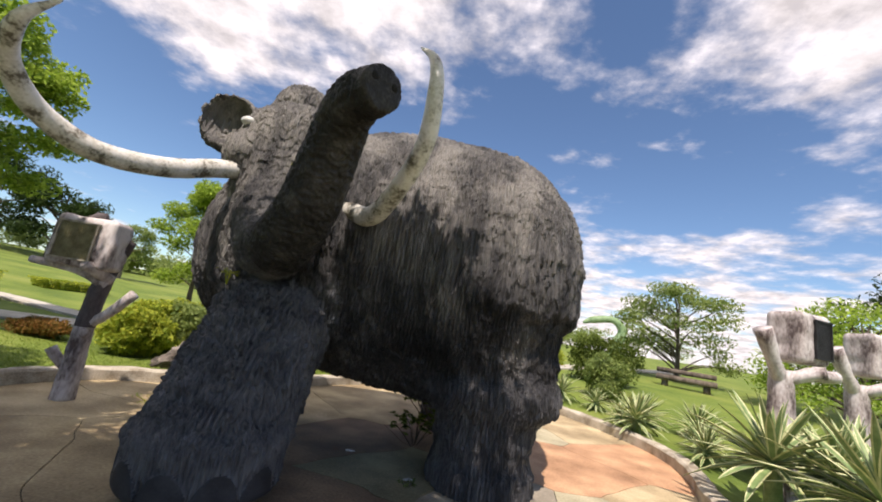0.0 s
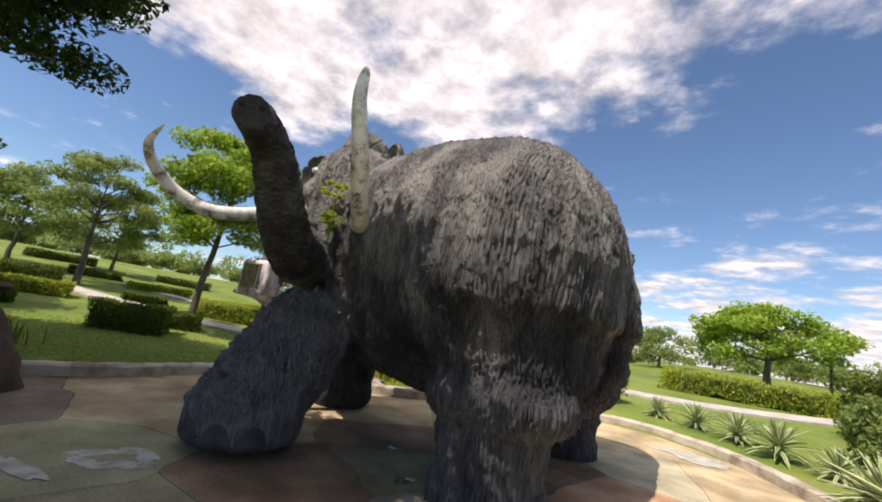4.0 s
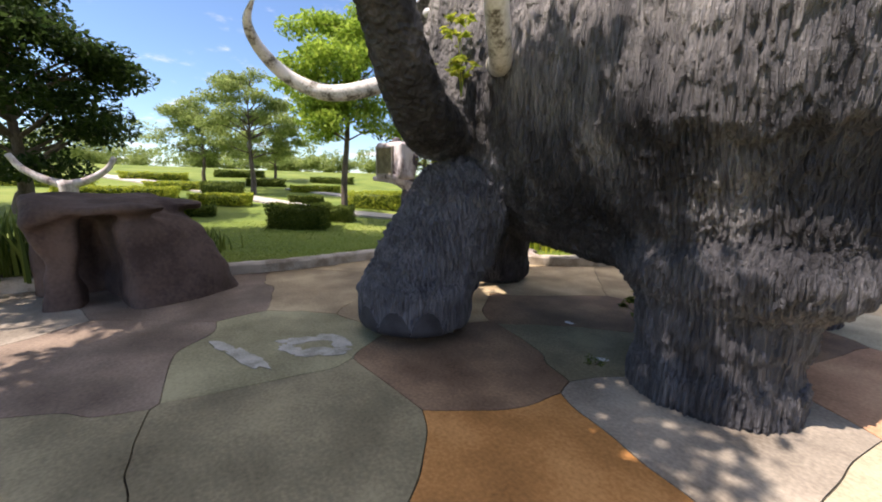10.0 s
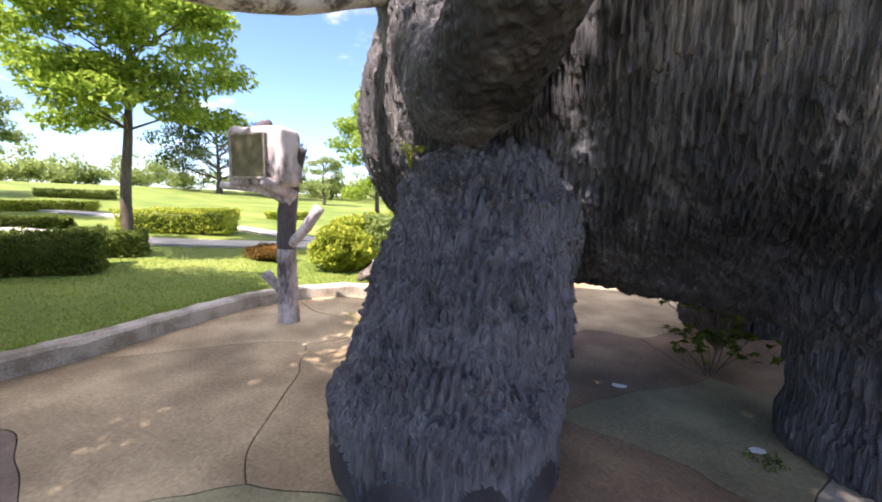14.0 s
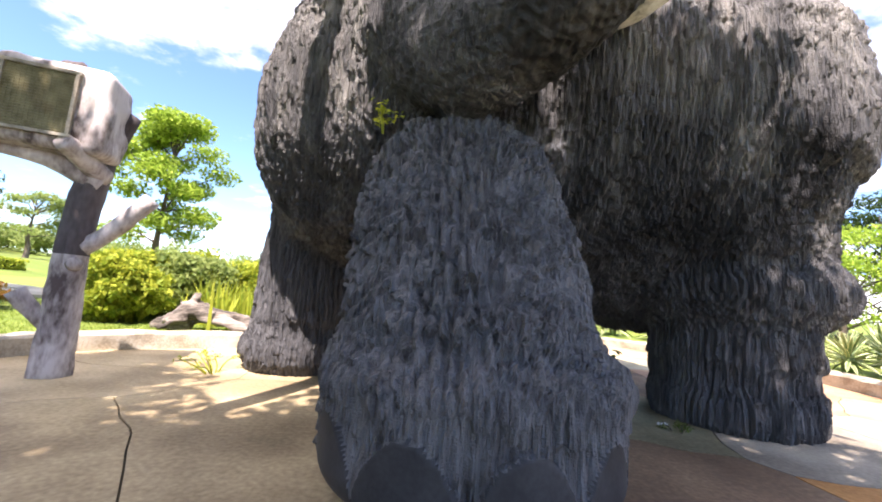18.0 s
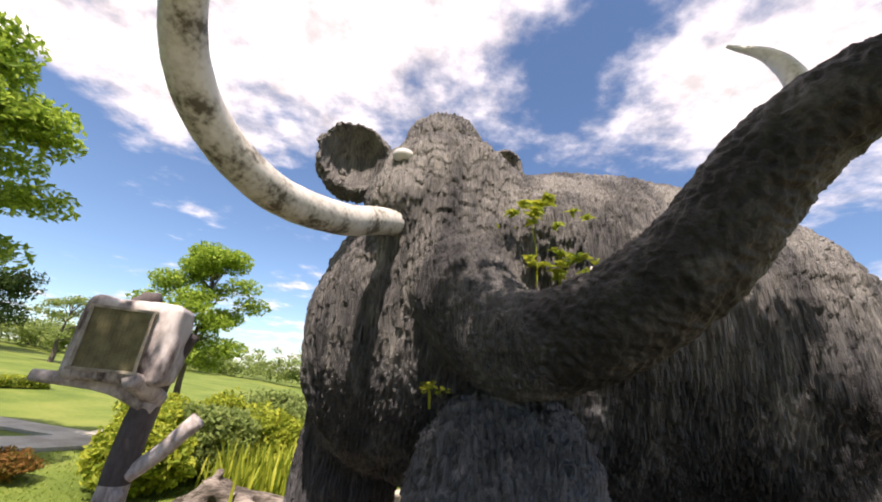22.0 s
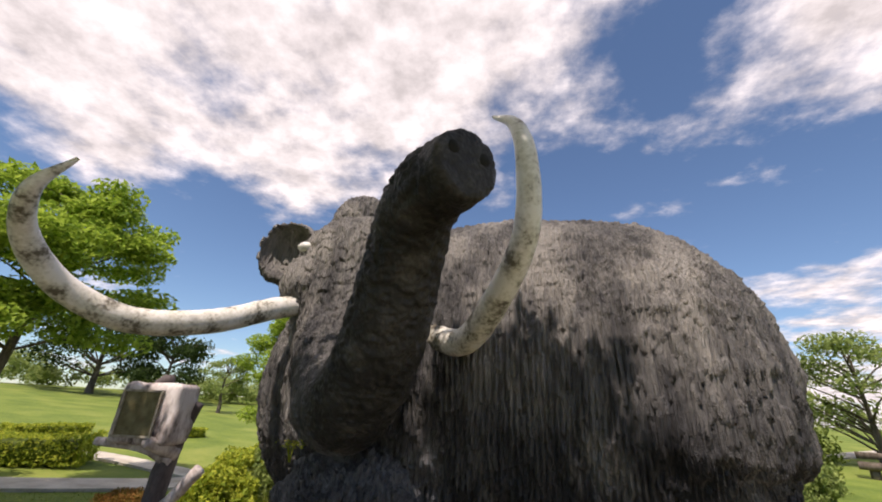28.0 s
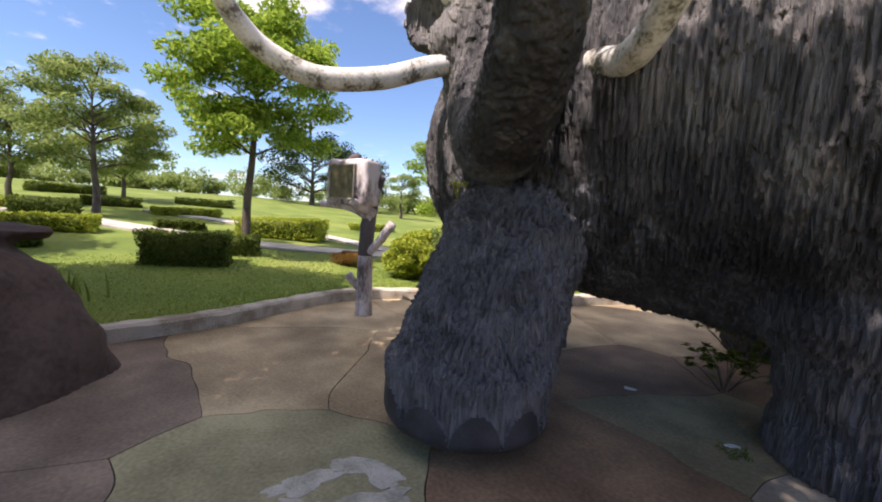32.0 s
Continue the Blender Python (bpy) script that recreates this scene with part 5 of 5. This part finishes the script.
footpath([(-30.0, -2.0), (-18.5, 4.0), (-13.0, 6.8), (-10.4, 8.9), (-9.2, 10.6), (-9.4, 13.5), (-12.0, 19.0)], 1.1, "pale concrete footpath curving over the lawn")
footpath([(-22.0, 7.5), (-15.0, 11.0), (-9.3, 11.2)], 0.8, "pale concrete footpath curving over the lawn")
footpath([(-3.5, 17.5), (0.5, 17.2), (4.0, 19.0), (9.0, 24.0), (20.0, 32.0)], 1.2, "pale concrete footpath behind the planting bed")


def strap_plant(place, count, length, mat, label, seed, spread=0.3, group="sword-leaved plants"):
    rng = np.random.RandomState(seed)
    z0 = at_ground(*place)
    t = thing("sword_plant", (place[0], place[1], z0), label, "plant", group)
    V, Q = [], []
    for k in range(count):
        base = np.array([*rng.randn(2) * spread, 0.0])
        az, lean = rng.uniform(0, 2 * np.pi), rng.uniform(0.05, 0.5)
        d, w = np.array([math.cos(az), math.sin(az), 0]), np.array([-math.sin(az), math.cos(az), 0])
        ln, wd = length * rng.uniform(0.6, 1.15), 0.022 * rng.uniform(0.7, 1.4)
        o = len(V)
        for i in range(5):
            s = i / 4
            c = base + d * lean * ln * s * s + np.array([0, 0, ln * s * (1 - 0.2 * lean * s)])
            ww = w * wd * (1 - s ** 2) + w * 0.001
            V += [c - ww, c + ww]
        Q += [(o + 2 * i, o + 2 * i + 1, o + 2 * i + 3, o + 2 * i + 2) for i in range(4)]
    part("foliage", big_mesh("foliage", V, Q, [mat], smooth=False), t)
    v, f = tube([(0, 0, -0.05), (0, 0, 0.08)], [spread * 0.5, spread * 0.3], 9, 0.1, seed)
    part("root_crown", mesh_of("root_crown", v, f, [BARK]), t)
    return t


for k, (x, y) in enumerate(((-5.0, 8.7), (-4.4, 9.05), (-5.3, 9.2), (-3.9, 9.5))):
    strap_plant((x, y), 90, 0.8, LEAF_Y, "clump of upright yellow-green sword leaves", 300 + k)
strap_plant((-7.6, 2.0), 60, 0.5, LEAF_H, "low clump of dark green leaves beside the rock", 310)
for k, (x, y) in enumerate(((-7.2, -2.6), (-6.9, -3.6), (-7.8, -1.6), (-6.7, -0.9), (-6.6, -1.8), (-7.4, -0.6))):
    strap_plant((x, y), 120, 1.0, LEAF_H, "tall clump of dark sword leaves in the shade", 320 + k, 0.5)


def driftwood(place, turn):
    t = thing("driftwood_stump", (*place, at_ground(*place) + 0.02), "grey weathered driftwood stump lying behind the kerb", "stump", "", turn)
    mat = material("weathered_wood", [(0.05, 0.042, 0.034), (0.17, 0.145, 0.12), (0.33, 0.29, 0.25)], 0.85, 5, 40, 0.6, stretch=(0.25, 1, 1))
    def form(P):
        d = sd_limb(P, (-0.42, 0, 0.08), (-0.24, 0.02, 0.44), 0.19, 0.06)
        for b, r in (((1.25, -0.12, 0.0), 0.13), ((1.0, 0.3, 0.0), 0.11), ((0.7, -0.42, 0.0), 0.11), ((-0.75, 0.12, 0.0), 0.12), ((-0.55, -0.38, 0.0), 0.1)):
            d = blend(d, sd_limb(P, (-0.3, 0, 0.26), b, r, r * 0.4), 0.07)
        q = P * np.array([1.5, 16.0, 16.0])
        return d + (lattice(q, 61) - 0.5) * 0.10
    V, Q = skin(form, (-0.9, -0.7, -0.15), (1.4, 0.7, 0.7), 0.035)
    part("wood", big_mesh("wood", V, Q, [mat]), t)


driftwood((-4.85, 7.35 + 0.55), 14)


def seedling(place, tall, count, label, seed, leaf=0.10, mat=None, spread=0.1, name="seedling"):
    rng = np.random.RandomState(seed)
    t = thing(name, place, label, "plant", "weeds")
    stems, ends = [], []
    for k in range(count):
        e = np.array([rng.randn() * spread, rng.randn() * spread, tall * rng.uniform(0.5, 1.0)])
        stems.append(tube(spline([(0, 0, -0.06), e * 0.5 + rng.randn(3) * 0.015, e], 4), [0.009, 0.006, 0.004], 5, cap=False))
        for _ in range(7):
            ends.append(e + rng.randn(3) * np.array([0.09, 0.09, 0.03]) * leaf / 0.1)
    v, f = joined(stems)
    part("stem", mesh_of("stem", v, f, [BARK if mat else LEAF_Y]), t)
    V, Q = leaf_cloud(ends, (0.03, 0.03, 0.02), len(ends) * 5, leaf, rng, 0.35, 2.7)
    part("leaves", big_mesh("leaves", V, Q, [mat or LEAF_Y], smooth=False), t)


seedling((-1.68, 4.32, 2.72), 0.78, 3, "bright green seedling growing beside the trunk of the statue", 401, 0.14)
seedling((-1.55, 4.16, 2.74), 0.32, 3, "bright green seedling growing beside the trunk of the statue", 402, 0.13)
seedling((-2.42, 4.3, 1.95), 0.10, 2, "tiny green weed growing on the statue", 403, 0.05, None, 0.03)
seedling((-3.9, 5.9, 0.0), 0.16, 9, "sparse weed growing through a floor joint", 404, 0.03, None, 0.2)
seedling((-0.05, 4.72, 0.0), 0.05, 4, "small weed tuft beside the hind foot", 405, 0.03, LEAF_H, 0.05)
seedling((0.15, 7.2, 0.0), 0.7, 14, "dark green weed standing under the statue", 406, 0.12, LEAF_H, 0.3)
seedling((-0.1, 6.2, 0.0), 0.45, 10, "dark green weed standing under the statue", 407, 0.11, LEAF_H, 0.22)


def pale_snag(place, turn):
    t = thing("cast_snag", (*place, at_ground(*place)), "pale cast tree snag with two curved arms", "snag", "", turn)
    v, f = tube(spline([(0, 0, -0.1), (0.03, 0, 0.6), (0, 0, 1.2)], 5), [0.22, 0.16, 0.18], 11, 0.04, 3, lump=0.06)
    part("trunk", mesh_of("trunk", v, f, [FAUX], smooth=True), t)
    for s in (-1, 1):
        v, f = tube(spline([(0, 0, 1.1), (0.35 * s, 0, 1.2), (0.75 * s, 0, 1.45), (0.95 * s, 0, 1.75)], 5), [0.11, 0.09, 0.07, 0.06], 9, 0.04, 5 + s, lump=0.05)
        part("arm", mesh_of("arm", v, f, [FAUX], smooth=True), t)


pale_snag((-10.3, -0.4), 75)


def far_sculpture():
    """A green long-necked sculpture among the far shrubs."""
    P = spline([(0, 0, 0), (0.4, 0, 1.6), (0.7, 0, 2.5), (0.2, 0, 3.1), (-0.9, 0, 3.0), (-1.5, 0, 2.75)], 5)
    v, f = tube(P, [0.45, 0.35, 0.25, 0.2, 0.22, 0.08], 12, 0.01, 4)
    mat = material("green_sculpture_paint", [(0.16, 0.26, 0.12), (0.30, 0.42, 0.22)], 0.6, 3, 30, 0.2)
    me = mesh_of("long_neck_statue", v, f, [mat], smooth=True)
    ob = tagged(new("long_neck_statue", me), "green long-necked garden sculpture among far shrubs", "statue")
    ob.matrix_world = pose(9.6, 23.5, at_ground(9.6, 23.5) - 0.1, 0, 0, -25)


far_sculpture()


def light_post(x, y, tall):
    t = thing("lamp_post", (x, y, at_ground(x, y)), "thin grey utility post on the far lawn", "post")
    v, f = tube([(0, 0, -0.2), (0, 0, tall * 0.5), (0.1, 0, tall)], [0.09, 0.08, 0.07], 8)
    part("shaft", mesh_of("shaft", v, f, [FAUX_DARK], smooth=True), t)
    v, f = tube([(-0.5, 0, tall * 0.96), (0.6, 0, tall * 0.96)], [0.04, 0.04], 6)
    part("crossarm", mesh_of("crossarm", v, f, [FAUX_DARK]), t)


light_post(8.0, 34.5, 3.4)


def bench(x, y, turn):
    t = thing("log_bench", (x, y, at_ground(x, y)), "rustic log bench on the far lawn", "bench", "", turn)
    wood = BARK
    for dy, z in ((-0.2, 0.45), (0.05, 0.47), (0.3, 0.8)):
        v, f = tube([(-1.3, dy, z), (1.3, dy, z)], [0.13, 0.13], 10, 0.03, 8)
        part("log", mesh_of("log", v, f, [wood], smooth=True), t)
    for dx in (-0.9, 0.9):
        v, f = tube([(dx, 0, -0.05), (dx, 0, 0.36)], [0.16, 0.15], 9, 0.03, 9)
        part("leg", mesh_of("leg", v, f, [wood], smooth=True), t)


bench(12.4, 20.6, -30)


def grass_tufts():
    """Short blades over the lawn next to the kerb."""
    rng = np.random.RandomState(77)
    n = 60000
    r = 1.03 + rng.uniform(0, 1, n) ** 1.8 * 0.9
    ang = rng.uniform(radians(95), radians(205), n)
    edge = KERB_LINE - CENTRE
    ea = np.arctan2(edge[:, 1], edge[:, 0])
    o = np.argsort(ea)
    er = np.interp(ang, np.concatenate([ea[o] - 2 * np.pi, ea[o], ea[o] + 2 * np.pi]), np.tile(np.hypot(*edge.T)[o], 3))
    x, y = CENTRE[0] + er * r * np.cos(ang), CENTRE[1] + er * r * np.sin(ang)
    z = height(x, y) - 0.01
    a, h = rng.uniform(0, 2 * np.pi, n), rng.uniform(0.015, 0.05, n)
    w = 0.006 * (0.6 + r)
    lean = rng.randn(n, 2) * 0.03
    B = np.stack([x, y, z], 1)
    d = np.stack([np.cos(a) * w, np.sin(a) * w, 0 * a], 1)
    T = B + np.stack([lean[:, 0], lean[:, 1], h], 1)
    V = np.stack([B - d, B + d, T], 1).reshape(-1, 3)
    me = big_mesh("grass", V, np.arange(3 * n).reshape(-1, 3), [BLADE], smooth=False)
    tagged(new("grass", me), "short mown grass blades on the lawn", "grass", kind="stuff")


grass_tufts()
build_paving()
